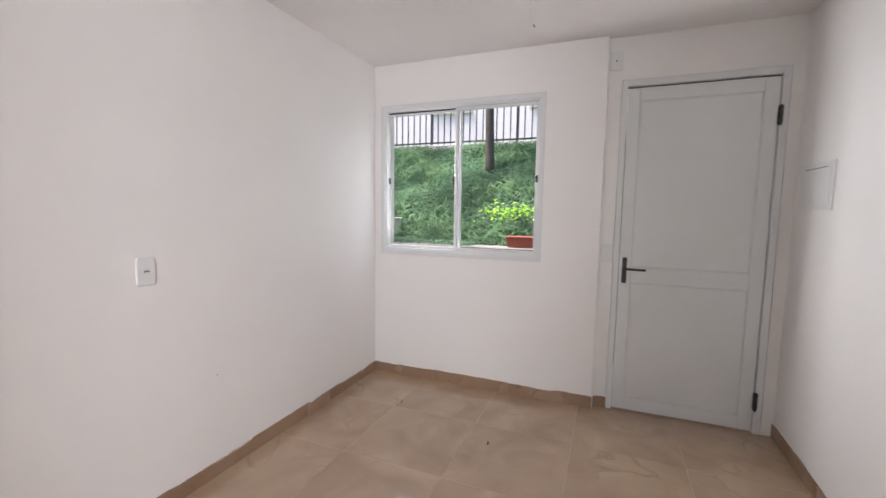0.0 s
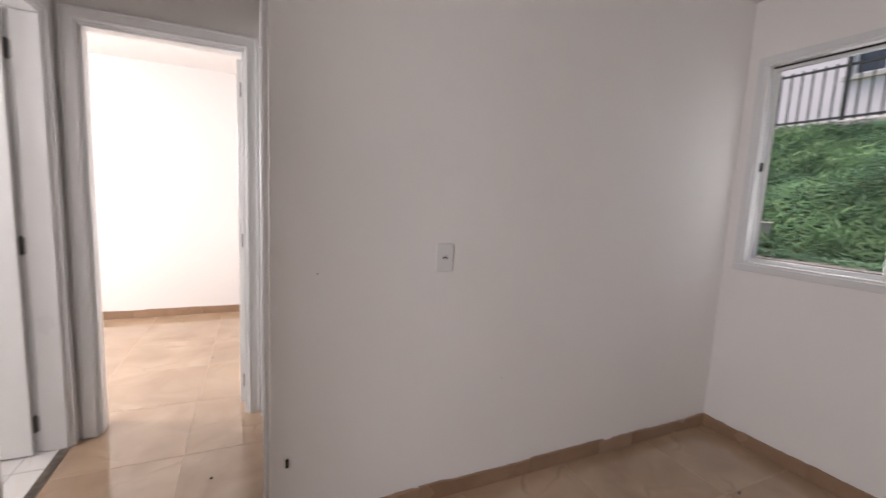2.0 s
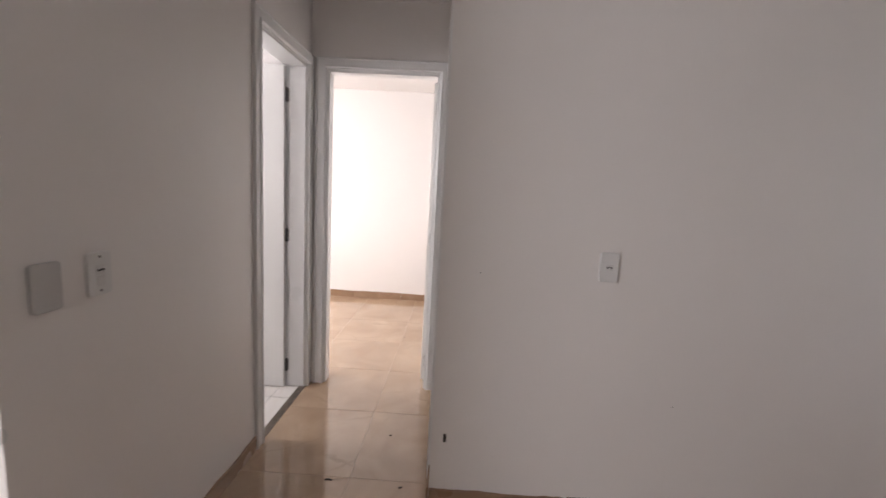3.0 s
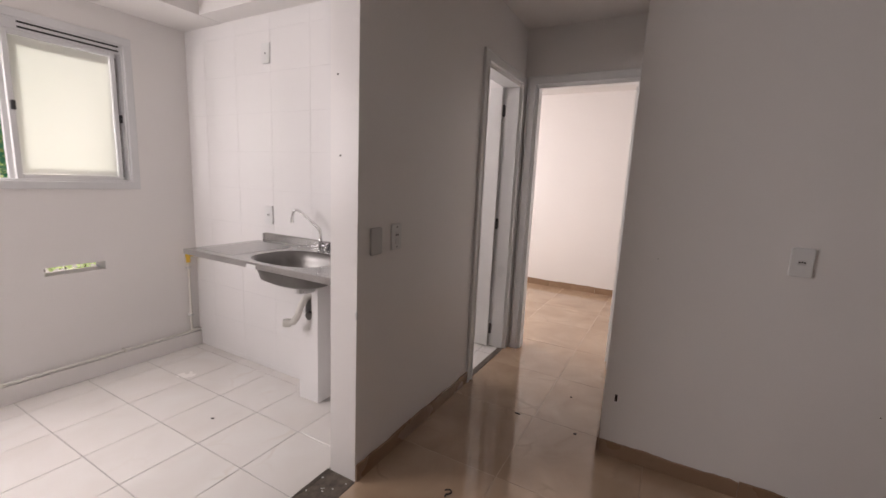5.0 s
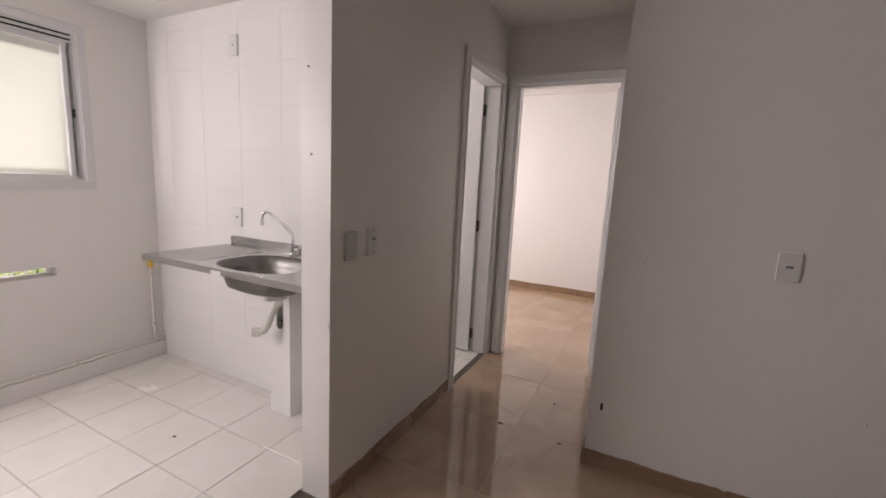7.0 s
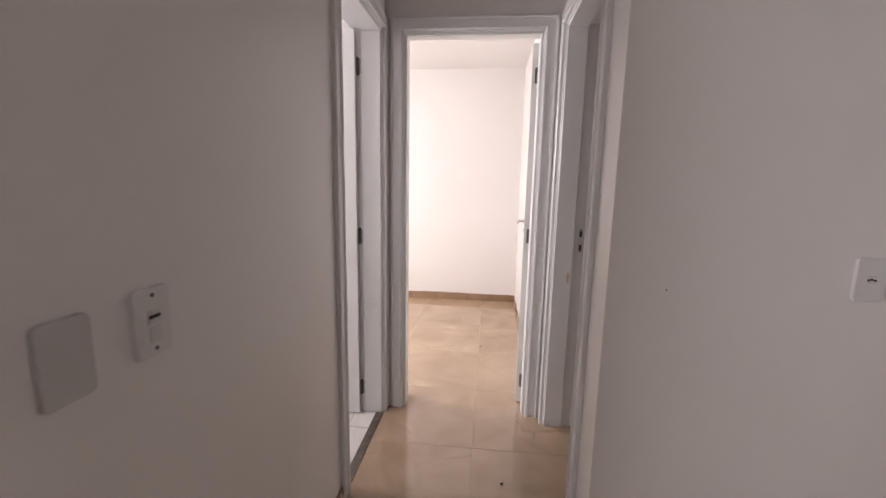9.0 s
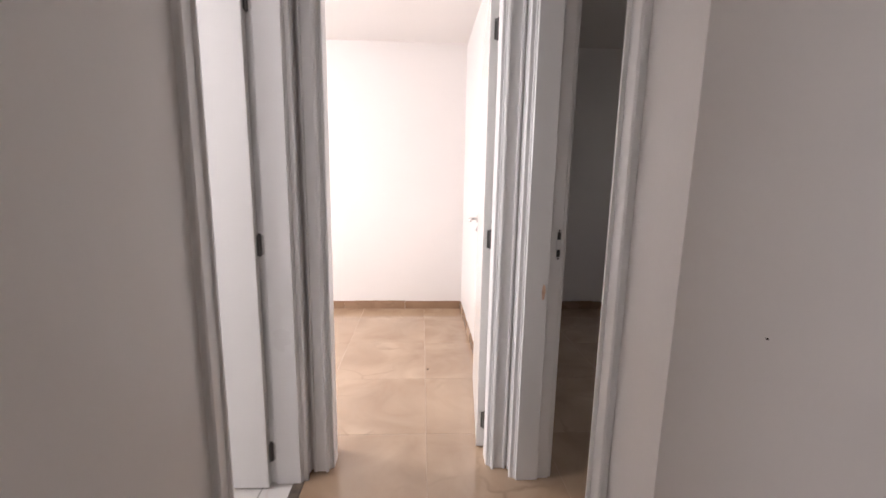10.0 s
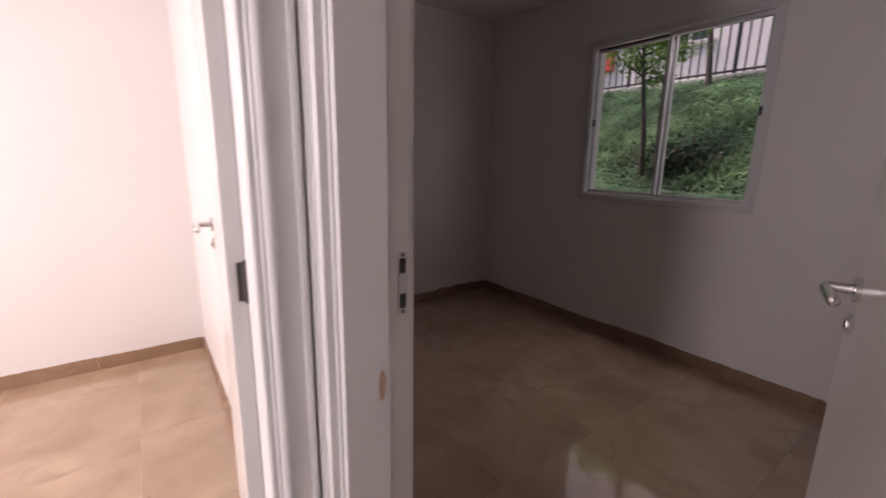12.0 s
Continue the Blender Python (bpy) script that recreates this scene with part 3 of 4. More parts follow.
# ---- baseboards and thresholds ----
def skirting(name, axis, face, out, a0, a1, seed):
    """A run of skirting tiles cut from the floor tile, with an uneven painted top line."""
    rng = random.Random(seed)
    root = thing(name, Matrix.Identity(4), "beige porcelain skirting with an uneven painted edge", "baseboard", kind="structure")
    u = a0
    while u < a1 - 1e-4:
        v = min(u + 0.595, a1)
        if a1 - v < 0.06:
            v = a1
        bm = bmesh.new()
        n = max(2, int((v - u) / 0.03))
        rows = []
        top = 0.077 + rng.uniform(-0.003, 0.004)
        sag = 0.0
        for i in range(n + 1):
            p = u + 0.001 + (v - u - 0.002) * i / n
            if rng.random() < 0.16:
                sag = rng.uniform(-0.009, 0.004)
            t = top + sag + rng.uniform(-0.0022, 0.0022)
            ring = []
            for c, z in ((0.001, 0.0005), (0.011, 0.0005), (0.011, t - 0.002), (0.0095, t), (0.001, t)):
                q = face + out * c
                ring.append(bm.verts.new((q, p, z) if axis == "x" else (p, q, z)))
            rows.append(ring)
        for a, b in zip(rows, rows[1:]):
            for k in range(5):
                bm.faces.new((a[k], a[(k + 1) % 5], b[(k + 1) % 5], b[k]))
        bm.faces.new(rows[0])
        bm.faces.new(rows[-1])
        bmesh.ops.recalc_face_normals(bm, faces=bm.faces)
        part("skirting_tile", bm, M_KICK, root)
        u = v
    return root


skirting("baseboard_1", "y", YO, -1, XC1, XE - 0.012, 1)
skirting("baseboard_2", "x", XE, -1, 1.082, YO, 2)
skirting("baseboard_3", "x", XR, -1, 0.993, 1.078, 3)
skirting("baseboard_4", "y", YS, 1, XC0 + 0.012, XR, 4)
skirting("baseboard_5", "x", XC0, 1, 1.98, 3.105, 5)
skirting("baseboard_6", "x", XC0, 1, YS, 0.797, 6)
skirting("baseboard_7", "x", XC1, -1, YO, 2.982, 7)
skirting("baseboard_8", "y", YB, -1, XW, 1.538, 8)
skirting("baseboard_9", "x", 1.55, -1, YE + 0.13, YB, 9)
skirting("baseboard_10", "y", YB, -1, 1.702, XE - 0.012, 10)
skirting("baseboard_11", "x", XE, -1, YO + 0.12, YB, 11)
skirting("baseboard_12", "x", 1.69, 1, 3.86, YB - 0.012, 12)
skirting("baseboard_13", "y", YO + 0.12, 1, 1.702, XE - 0.012, 13)
tagged(obj("threshold_kitchen", box(XP - 0.012, XC0 + 0.004, 0.797, 1.98, -0.05, 0.003, 0.003, 1), M_GRANITE), "grey granite sill between kitchen and living room", "threshold", kind="structure")
rng = random.Random(41)
bm = bmesh.new()
rows = []
for k in range(60):
    y = 0.80 + 1.175 * k / 59
    w = 0.016 + 0.012 * noise.noise(Vector((y * 9, 0.4, 0))) + rng.uniform(-0.004, 0.004)
    z = 0.0052 + 0.002 * noise.noise(Vector((y * 14, 2.0, 0)))
    rows.append([bm.verts.new((XP - 0.016 + dx, y, dz)) for dx, dz in ((0.0, 0.0), (0.003, z), (0.003 + w, z - 0.001), (0.006 + w, 0.0))])
for p, q in zip(rows, rows[1:]):
    for i in range(3):
        bm.faces.new((p[i], p[i + 1], q[i + 1], q[i]))
bmesh.ops.recalc_face_normals(bm, faces=bm.faces)
tagged(obj("threshold_mortar", bm, M_MORTAR), "rough dark mortar line along the kitchen sill", "mortar", kind="structure")
bm = bmesh.new()
for k in range(24):
    y = 1.975 - abs(rng.gauss(0, 0.34))
    r = rng.uniform(0.001, 0.0045) * (1.5 if k < 4 else 1.0)
    c = Vector((rng.uniform(XP + 0.006, XC0 - 0.006), max(0.82, y), 0.003 + r * 0.3))
    g = bmesh.ops.create_icosphere(bm, subdivisions=1, radius=r)
    for v in g["verts"]:
        v.co = Vector((v.co.x * rng.uniform(0.7, 1.5), v.co.y * rng.uniform(0.7, 1.5), v.co.z * 0.5)) + c
tagged(obj("plaster_crumbs", bm, M_PLASTG), "crumbs of white plaster on the granite sill", "crumbs", kind="stuff")
tagged(obj("threshold_bath", box(XC0 - 0.040, XC0 + 0.004, 3.180, 3.803, -0.05, 0.004, 0.003, 1), M_GRANITE), "grey granite sill under the bathroom door", "threshold", kind="structure")
tagged(obj("kitchen_plinth", box(XW, XW + 0.028, YS, YK - 0.008, 0, 0.108, 0.004, 1), M_WALL), "painted plinth along the kitchen window wall", "plinth", kind="structure")


# ---- wall plates ----
def plate_mesh(w, h, depth, r):
    """A plate with rounded corners and a softened front edge, front towards -y."""
    bm = box(-w / 2, w / 2, -depth, 0, -h / 2, h / 2)
    up = [e for e in bm.edges if abs(e.verts[0].co.y - e.verts[1].co.y) > depth / 2]
    bmesh.ops.bevel(bm, geom=up, offset=r, segments=4, affect="EDGES", profile=0.5)
    front = [e for e in bm.edges if all(v.co.y < -depth + 1e-5 for v in e.verts)]
    bmesh.ops.bevel(bm, geom=front, offset=0.0025, segments=2, affect="EDGES", profile=0.5)
    return bm


def wall_plate(name, m, label, kind, material=None):
    """A 75 x 118 mm plate on a wall; local x across, z up, front towards -y."""
    root = thing(name, m, label, "socket" if kind != "blank" else "cover plate", "wall plates")
    material = material or M_PLAST
    part("plate", plate_mesh(0.075, 0.118, 0.0095, 0.010), material, root)
    if kind == "socket":
        b = part("socket_insert", plate_mesh(0.030, 0.023, 0.0110, 0.005), M_PLASTG, root)
        for dx in (-0.008, 0, 0.008):
            part("pin_hole", cyl((dx, -0.0120, 0.002 if dx == 0 else 0), (dx, -0.0105, 0.002 if dx == 0 else 0), 0.0034, n=10), M_BLACK, b)
    elif kind == "switch":
        part("rocker", box(-0.013, 0.013, -0.0130, -0.0085, -0.034, -0.006, 0.002, 1), M_PLASTG, root)
        c = part("socket_insert", box(-0.014, 0.014, -0.0110, -0.0085, -0.002, 0.024, 0.001, 1), M_PLASTG, root)
        for dx in (-0.008, 0, 0.008):
            part("pin_hole", cyl((dx, -0.0120, 0.010), (dx, -0.0105, 0.010), 0.0036, n=10), M_BLACK, c)
        for dz in (-0.046, 0.046):
            part("screw_hole", cyl((0, -0.0104, dz), (0, -0.0088, dz), 0.0038, n=10), M_GAPFILL, root)
    elif kind == "hole":
        part("cable_hole", cyl((0, -0.0105, 0), (0, -0.0090, 0), 0.005, n=12), M_BLACK, root)
    return root


FACE_S, FACE_E, FACE_W = pose(0, 0, 0), pose(0, 0, 0, 0, 0, 90), pose(0, 0, 0, 0, 0, -90)
wall_plate("wall_socket", Matrix.Translation((2.229, YO, 1.09)) @ FACE_S, "white socket plate alone on the long wall", "socket")
wall_plate("wall_cover", Matrix.Translation((XC0, 2.095, 1.079)) @ FACE_E, "blank greyish cover plate beside the light switch", "blank", M_COVER)
wall_plate("light_switch", Matrix.Translation((XC0, 2.241, 1.085)) @ FACE_E, "white switch and socket plate on the partition", "switch")
wall_plate("wall_socket", Matrix.Translation((-0.539, YK - 0.008, 1.077)) @ FACE_S, "white socket plate on the tiles over the sink", "socket")
wall_plate("wall_socket", Matrix.Translation((-0.536, YK - 0.008, 2.068)) @ FACE_S, "white plate high on the kitchen tiles", "hole")
wall_plate("wall_socket", Matrix.Translation((3.745, YB, 1.098)) @ FACE_S, "white socket plate in the dark bedroom", "socket")
wall_plate("wall_socket", Matrix.Translation((XR, 1.031, 2.343)) @ FACE_W, "white plate above the entry door", "hole")
wall_plate("wall_cover", Matrix.Translation((XR, 1.034, 1.085)) @ FACE_W, "blank plate beside the entry door", "blank")
panel = thing("distribution_box", pose(3.85, YS, 1.515, 0, 0, 180), "white flush electrical distribution box cover", "distribution box")
part("cover", box(-0.19, 0.19, -0.007, 0.0, -0.125, 0.12, 0.004, 2), M_PLAST, panel)
d = part("door_panel", box(-0.165, 0.165, -0.010, -0.006, -0.10, 0.10, 0.002, 1), M_PLAST, panel)
part("slit", box(-0.12, 0.12, -0.0112, -0.0095, 0.088, 0.092), M_BLACK, d)

wire = thing("ceiling_cable", pose(3.15, 1.395, H), "loose grey cable hanging from the ceiling", "cable")
part("cable", tube([(0, 0, 0.0), (0.004, -0.002, -0.08), (-0.004, 0.004, -0.16), (0.002, 0.008, -0.215), (0.010, 0.006, -0.245)], 0.006, 8), M_PLASTG, wire)
part("bare_end", tube([(0.010, 0.006, -0.243), (0.012, 0.004, -0.252), (0.006, 0.0, -0.258)], 0.003, 6), M_HINGE, wire)
part("ceiling_hole", cyl((0, 0, -0.002), (0, 0, 0.0), 0.018), M_PLAST, wire)

# small marks on the walls: plug at the corner, pin holes, paint chip
for nm, x, y, z, s in (("wall_plug", 1.617, YO, 0.313, (0.006, 0.018)), ("nail_hole", 1.722, YO, 1.038, (0.0018, 0.0018)), ("nail_hole", 2.55, YO, 0.52, (0.0018, 0.0018))):
    ob = obj(nm, box(-s[0], s[0], -0.003, 0.001, -s[1], s[1], 0.001, 1), M_DIRT)
    ob.location = (x, y, z)
    tagged(ob, "small dark plug stuck in the painted wall", "wall plug", "wall marks")
for x, z in ((0.548, 1.742), (0.562, 1.43)):
    ob = obj("nail_hole", cyl((0, -0.002, 0), (0, 0.001, 0), 0.004, n=10), M_DIRT)
    ob.location = (x, 1.98, z)
    tagged(ob, "small screw hole in the end of the partition", "nail hole", "wall marks")
chip = bmesh.new()
bmesh.ops.create_icosphere(chip, subdivisions=2, radius=0.014)
for v in chip.verts:
    v.co = Vector((v.co.x * 0.5, v.co.y * 0.5, v.co.z * 1.4)) * (1 + 0.25 * noise.noise(v.co * 90))
ob = obj("plaster_chip", chip, M_PLASTG)
ob.location = (XC0 - 0.002, 1.982, 0.774)
tagged(ob, "chipped plaster on the corner of the partition", "plaster chip", "wall marks")
st = bmesh.new()
bmesh.ops.create_circle(st, cap_ends=True, segments=24, radius=1.0)
for v in st.verts:
    a = math.atan2(v.co.y, v.co.x)
    r = 1 + 0.25 * noise.noise(Vector((math.cos(a), math.sin(a), 0.3)) * 2)
    v.co = Vector((0.007 * r * v.co.x, 0.0, 0.032 * r * v.co.y))
ob = obj("rust_stain", st, M_STAIN)
ob.location = (1.640, 3.7835, 0.846)
tagged(ob, "brown rubbed stain on the white door jamb", "stain", "wall marks")

# ---- kitchen ----
sink = thing("kitchen_sink", pose(0, 0, 0.905), "stainless steel sink top with one basin and drainer", "sink")
SX0, SX1, SY0, SY1, CX, CY = -0.63, XP, 2.0, YK - 0.008, 0.03, 2.235


def ring_at(hx, hy, n, p=2.8):
    out = []
    for a in ANG:
        c, s = math.cos(a), math.sin(a)
        r = (abs(c / hx) ** p + abs(s / hy) ** p) ** (-1 / p)
        out.append((CX + r * c, CY + r * s))
    return out


ANG = sorted([2 * math.pi * k / 56 for k in range(56)] + [math.atan2(y - CY, x - CX) % (2 * math.pi) for x in (SX0, SX1) for y in (SY0, SY1 - 0.018)])
bm = bmesh.new()
edge = []
for a in ANG:
    c, s = math.cos(a), math.sin(a)
    t = min(((SX1 - CX) / c if c > 0 else (SX0 - CX) / c) if abs(c) > 1e-9 else 9, ((SY1 - 0.018 - CY) / s if s > 0 else (SY0 - CY) / s) if abs(s) > 1e-9 else 9)
    edge.append((CX + t * c, CY + t * s))
loops = [[bm.verts.new((x, y, z)) for x, y in pts] for pts, z in ((edge, -0.030), (edge, -0.002), ([(CX + (x - CX) * 0.992, CY + (y - CY) * 0.985) for x, y in edge], 0.0), (ring_at(0.262, 0.198, 0), 0.0), (ring_at(0.252, 0.188, 0), -0.004))]
for a, b in zip(loops, loops[1:]):
    for k in range(len(ANG)):
        bm.faces.new((a[k], a[(k + 1) % len(ANG)], b[(k + 1) % len(ANG)], b[k]))
bmesh.ops.recalc_face_normals(bm, faces=bm.faces)
top = part("worktop", bm, M_STEEL, sink)
part("drainer_panel", box(-0.585, -0.265, 2.055, 2.445, -0.0005, 0.0018, 0.0012, 1), M_DRAIN, top, "finely embossed drainer panel")
bm = bmesh.new()
loops = [[bm.verts.new((x, y, z)) for x, y in ring_at(hx, hy, 0, p)] for hx, hy, z, p in ((0.252, 0.188, -0.004, 2.8), (0.240, 0.176, -0.012, 2.8), (0.228, 0.165, -0.06, 2.8), (0.214, 0.152, -0.115, 2.6), (0.17, 0.115, -0.136, 2.3), (0.045, 0.045, -0.142, 2), (0.030, 0.030, -0.146, 2))]
for a, b in zip(loops, loops[1:]):
    for k in range(len(ANG)):
        f = bm.faces.new((a[k], a[(k + 1) % len(ANG)], b[(k + 1) % len(ANG)], b[k]))
        f.smooth = True
bm.faces.new(loops[-1])
bmesh.ops.recalc_face_normals(bm, faces=bm.faces)
basin = part("basin", bm, M_BASIN_SHADE, sink)
part("drain", cyl((CX, CY, -0.146), (CX, CY, -0.139), 0.028, n=20), M_CHROME, basin, "chrome drain")
part("splashback", add_box(box(-0.575, SX1, SY1 - 0.018, SY1, -0.038, 0.055, 0.003, 1), -0.595, -0.575, SY1 - 0.018, SY1, -0.038, 0.05, 0.004, 1), M_STEEL, sink)
part("front_sticker", box(-0.08, -0.01, SY0 - 0.001, SY0, -0.03, -0.010), M_PLAST, top, "white maker's sticker")

tap = thing("kitchen_tap", pose(-0.03, 2.452, 0.905), "chrome tap with tall bent spout and cross handle", "tap")
body = add_cyl(add_cyl(cyl((0, 0, 0), (0, 0, 0.010), 0.026, n=20), (0, 0, 0.008), (0, 0, 0.055), 0.016, n=20), (0, 0, 0.055), (0, 0, 0.072), 0.012, n=20)
part("body", body, M_CHROME, tap)
part("spout", tube([(0, 0, 0.066), (0, 0, 0.115), (-0.02, -0.008, 0.145), (-0.08, -0.03, 0.195), (-0.118, -0.044, 0.228), (-0.143, -0.054, 0.236), (-0.160, -0.060, 0.218), (-0.164, -0.062, 0.180)], 0.0085), M_CHROME, tap)
part("aerator", cyl((-0.164, -0.062, 0.160), (-0.164, -0.062, 0.186), 0.011), M_CHROME, tap)
hh = part("handle", cyl((0.014, -0.004, 0.035), (0.048, -0.012, 0.042), 0.007), M_CHROME, tap)
for a in range(4):
    u = Vector((0.0, math.cos(a * math.pi / 2 + 0.5), math.sin(a * math.pi / 2 + 0.5)))
    part("handle_arm", cyl(Vector((0.048, -0.012, 0.042)), Vector((0.052, -0.012, 0.042)) + u * 0.022, 0.005, 0.006, n=10), M_CHROME, hh)
knob = thing("stop_valve", pose(0.075, 2.455, 0.905), "dark round valve knob behind the basin", "valve")
part("stem", cyl((0, 0, 0), (0, 0, 0.03), 0.009), M_CHROME, knob)
part("knob", cyl((0, 0, 0.028), (0, 0, 0.052), 0.017, 0.014), M_PLASTG, knob)

# narrow pillar that carries the sink, with a slot for the waste
PX0, PX1, PY = -0.115, 0.038, 2.36
pil = wall("sink_pillar", "y", PY, YK - 0.006, PX0, PX1, 0, 0.725, [(-0.060, -0.010, 0.530, 0.9)], M_WTILE)
tagged(pil, "white tiled pillar under the sink with a slot", "pillar")
# two dark pieces imitate the shade inside the slot and its round foot
part("slot_shade", box(-0.060, -0.010, YK - 0.06, YK - 0.055, 0.530, 0.72), M_GAPFILL, pil)
part("slot_foot_shade", cyl((-0.035, PY - 0.0005, 0.531), (-0.035, PY + 0.09, 0.531), 0.025, n=20), M_GAPFILL, pil)
waste = thing("waste_pipe", pose(CX, CY, 0.76), "white flexible sink waste hose hanging loose", "pipe")
part("tail_piece", cyl((0, 0, 0.005), (0, 0, -0.05), 0.026), M_PLASTG, waste, "grey tail piece")
part("elbow", tube([(0, 0, -0.03), (-0.005, 0.06, -0.045), (-0.03, 0.13, -0.06), (-0.05, 0.17, -0.10)], 0.022), M_PLASTG, waste, "grey elbow")
hose = bmesh.new()
hp = [(-0.045, 0.145, -0.105), (-0.068, 0.115, -0.115), (-0.085, 0.090, -0.160), (-0.092, 0.070, -0.215), (-0.108, 0.055, -0.250), (-0.140, 0.040, -0.262)]
tube(hp, 0.0185, 12, hose)
part("hose", hose, M_PIPEW, waste)
for k in range(9):
    t = k / 8 * (len(hp) - 2)
    i = int(t)
    p = Vector(hp[i]).lerp(Vector(hp[i + 1]), t - i)
    d = (Vector(hp[i + 1]) - Vector(hp[i])).normalized()
    part("hose_rib", cyl(p - d * 0.003, p + d * 0.003, 0.0210, n=14), M_PIPEW, waste)
part("hose_collar", cyl(Vector(hp[-1]) + Vector((0.01, 0.008, 0)), Vector(hp[-1]) - Vector((0.02, 0.016, 0)), 0.0245, n=16), M_PIPEW, waste)

gas = thing("gas_pipe", pose(XW, 2.435, 0), "cream painted gas pipe with a yellow valve", "pipe")
part("riser", tube([(0.022, 0, 0.13), (0.022, 0, 0.3), (0.022, 0, 0.46), (0.022, 0, 0.67)], 0.009), M_PIPEW, gas)
part("run", tube([(0.022, -2.4, 0.122), (0.022, -1.2, 0.122), (0.022, -0.03, 0.122), (0.022, 0.0, 0.135)], 0.009), M_PIPEW, gas)
for z in (0.25, 0.62):
    part("pipe_clip", box(0.0, 0.034, -0.014, 0.014, z - 0.008, z + 0.008, 0.002, 1), M_PLASTG, gas)
for y in (-0.45, -1.05, -1.7):
    part("pipe_clip", box(0.0, 0.034, y - 0.008, y + 0.008, 0.109, 0.134, 0.002, 1), M_PIPEW, gas)
v = part("valve", add_cyl(cyl((0.022, 0, 0.66), (0.022, 0, 0.715), 0.014), (0.022, 0, 0.705), (0.022, 0, 0.735), 0.018), M_YELLOW, gas, "yellow gas valve")
part("valve_lever", box(0.030, 0.046, -0.012, 0.035, 0.705, 0.718, 0.002, 1), M_YELLOW, v)

# ---- debris on the floor ----
for k, (x, y, pts) in enumerate([
    (1.039, 2.134, [(-0.012, 0.012, 0), (0.0, 0.022, 0), (0.012, 0.014, 0), (0.006, 0.002, 0), (0.0, -0.004, 0), (0.002, -0.014, 0)]),
    (1.09, 2.92, [(-0.012, 0, 0), (0.0, 0.003, 0), (0.012, 0, 0)]),
    (1.43, 2.90, [(-0.008, 0, 0), (0.004, 0.004, 0)]),
    (1.32, 3.30, [(-0.004, 0, 0), (0.004, 0.003, 0)]),
    (3.35, 1.62, [(-0.012, 0.004, 0), (0.0, 0.0, 0), (0.012, 0.006, 0)]),
    (3.62, 2.33, [(-0.010, 0.0, 0), (0.010, 0.006, 0)]),
    (2.95, 0.80, [(-0.010, 0.0, 0), (0.004, 0.008, 0), (0.012, 0.0, 0)]),
    (1.20, 4.85, [(-0.004, 0.0, 0), (0.004, 0.002, 0)]),
    (-0.32, 1.93, [(-0.006, 0.0, 0), (0.005, 0.004, 0)]),
]):
    ob = obj("debris", tube([tuple(1.3 * c for c in p) for p in pts], 0.0034, 6), M_DIRT)
    ob.location = (x, y, 0.003)
    tagged(ob, "small dark scrap lying on the floor tiles", "debris", "floor scraps")


# ---- outside ----
def ground_height(x, y):
    if x < 5.65:
        return -0.13
    if x < 8.3:
        return 0.90 + (x - 5.65) / 2.65 * 1.53 + 0.07 * noise.noise(Vector((x * 1.1, y * 0.9, 2.0)))
    return 2.46


bm = bmesh.new()
gx = [-400, -60, -8, -1.6, 2, 4.2, 5.5, 5.64, 5.651] + [5.8 + 0.2 * k for k in range(13)] + [8.31, 9, 14, 60, 400]
gy = [-400, -60, -12] + [-6 + 0.5 * k for k in range(45)] + [22, 60, 400]
grid = [[bm.verts.new((x, y, ground_height(x, y))) for y in gy] for x in gx]
for i in range(len(gx) - 1):
    for j in range(len(gy) - 1):
        bm.faces.new((grid[i][j], grid[i + 1][j], grid[i + 1][j + 1], grid[i][j + 1]))
tagged(obj("ground", bm, M_SOIL), "grassed bank rising beside the house", "ground", kind="structure")
# two unseen pale slabs, added to bounce sunlight onto fronts and indoors
tagged(obj("bounce_slab_yard", box(-7.8, XW - T, -8, 14, -0.2, -0.10), M_CONC), "pale concrete slab added in the yard to bounce light", "paving", kind="structure")
tagged(obj("bounce_slab_path", box(XE + 0.16, 5.44, -6, 16, -0.2, -0.10), M_CONC), "pale concrete slab added beside the house to bounce light", "paving", kind="structure")
tagged(obj("retaining_wall", box(5.44, 5.70, -6, 16, -0.2, 0.965, 0.01, 1), M_LEDGE), "weathered concrete ledge at the foot of the bank", "retaining wall", kind="structure")


def leaf_mesh(name, pts, lo, hi, flat, rng, slim=0.42):
    """Many small pointed leaves, each of two bent faces, at the given places; slim ones read as grass."""
    verts, faces = [], []
    for p in pts:
        s = rng.uniform(lo, hi)
        a, tilt, roll = rng.uniform(0, 6.283), rng.uniform(*flat), rng.uniform(-0.5, 0.5)
        m = Euler((tilt, roll, a)).to_matrix()
        b = len(verts)
        for q in ((0, -s, 0), (s * slim, 0, s * 0.12), (0, s, -s * 0.15), (-s * slim, 0, s * 0.12)):
            verts.append(Vector(p) + m @ Vector(q))
        faces += [(b, b + 1, b + 2), (b, b + 2, b + 3)]
    me = bpy.data.meshes.new(name)
    me.from_pydata([tuple(v) for v in verts], [], faces)
    return me


def leaf_cloud(name, pts, lo, hi, flat, material, rng, parent=None, slim=0.42):
    me = leaf_mesh(name, pts, lo, hi, flat, rng, slim)
    me.materials.append(material)
    ob = new(name, me)
    if parent is not None:
        ob.parent = parent
    return ob


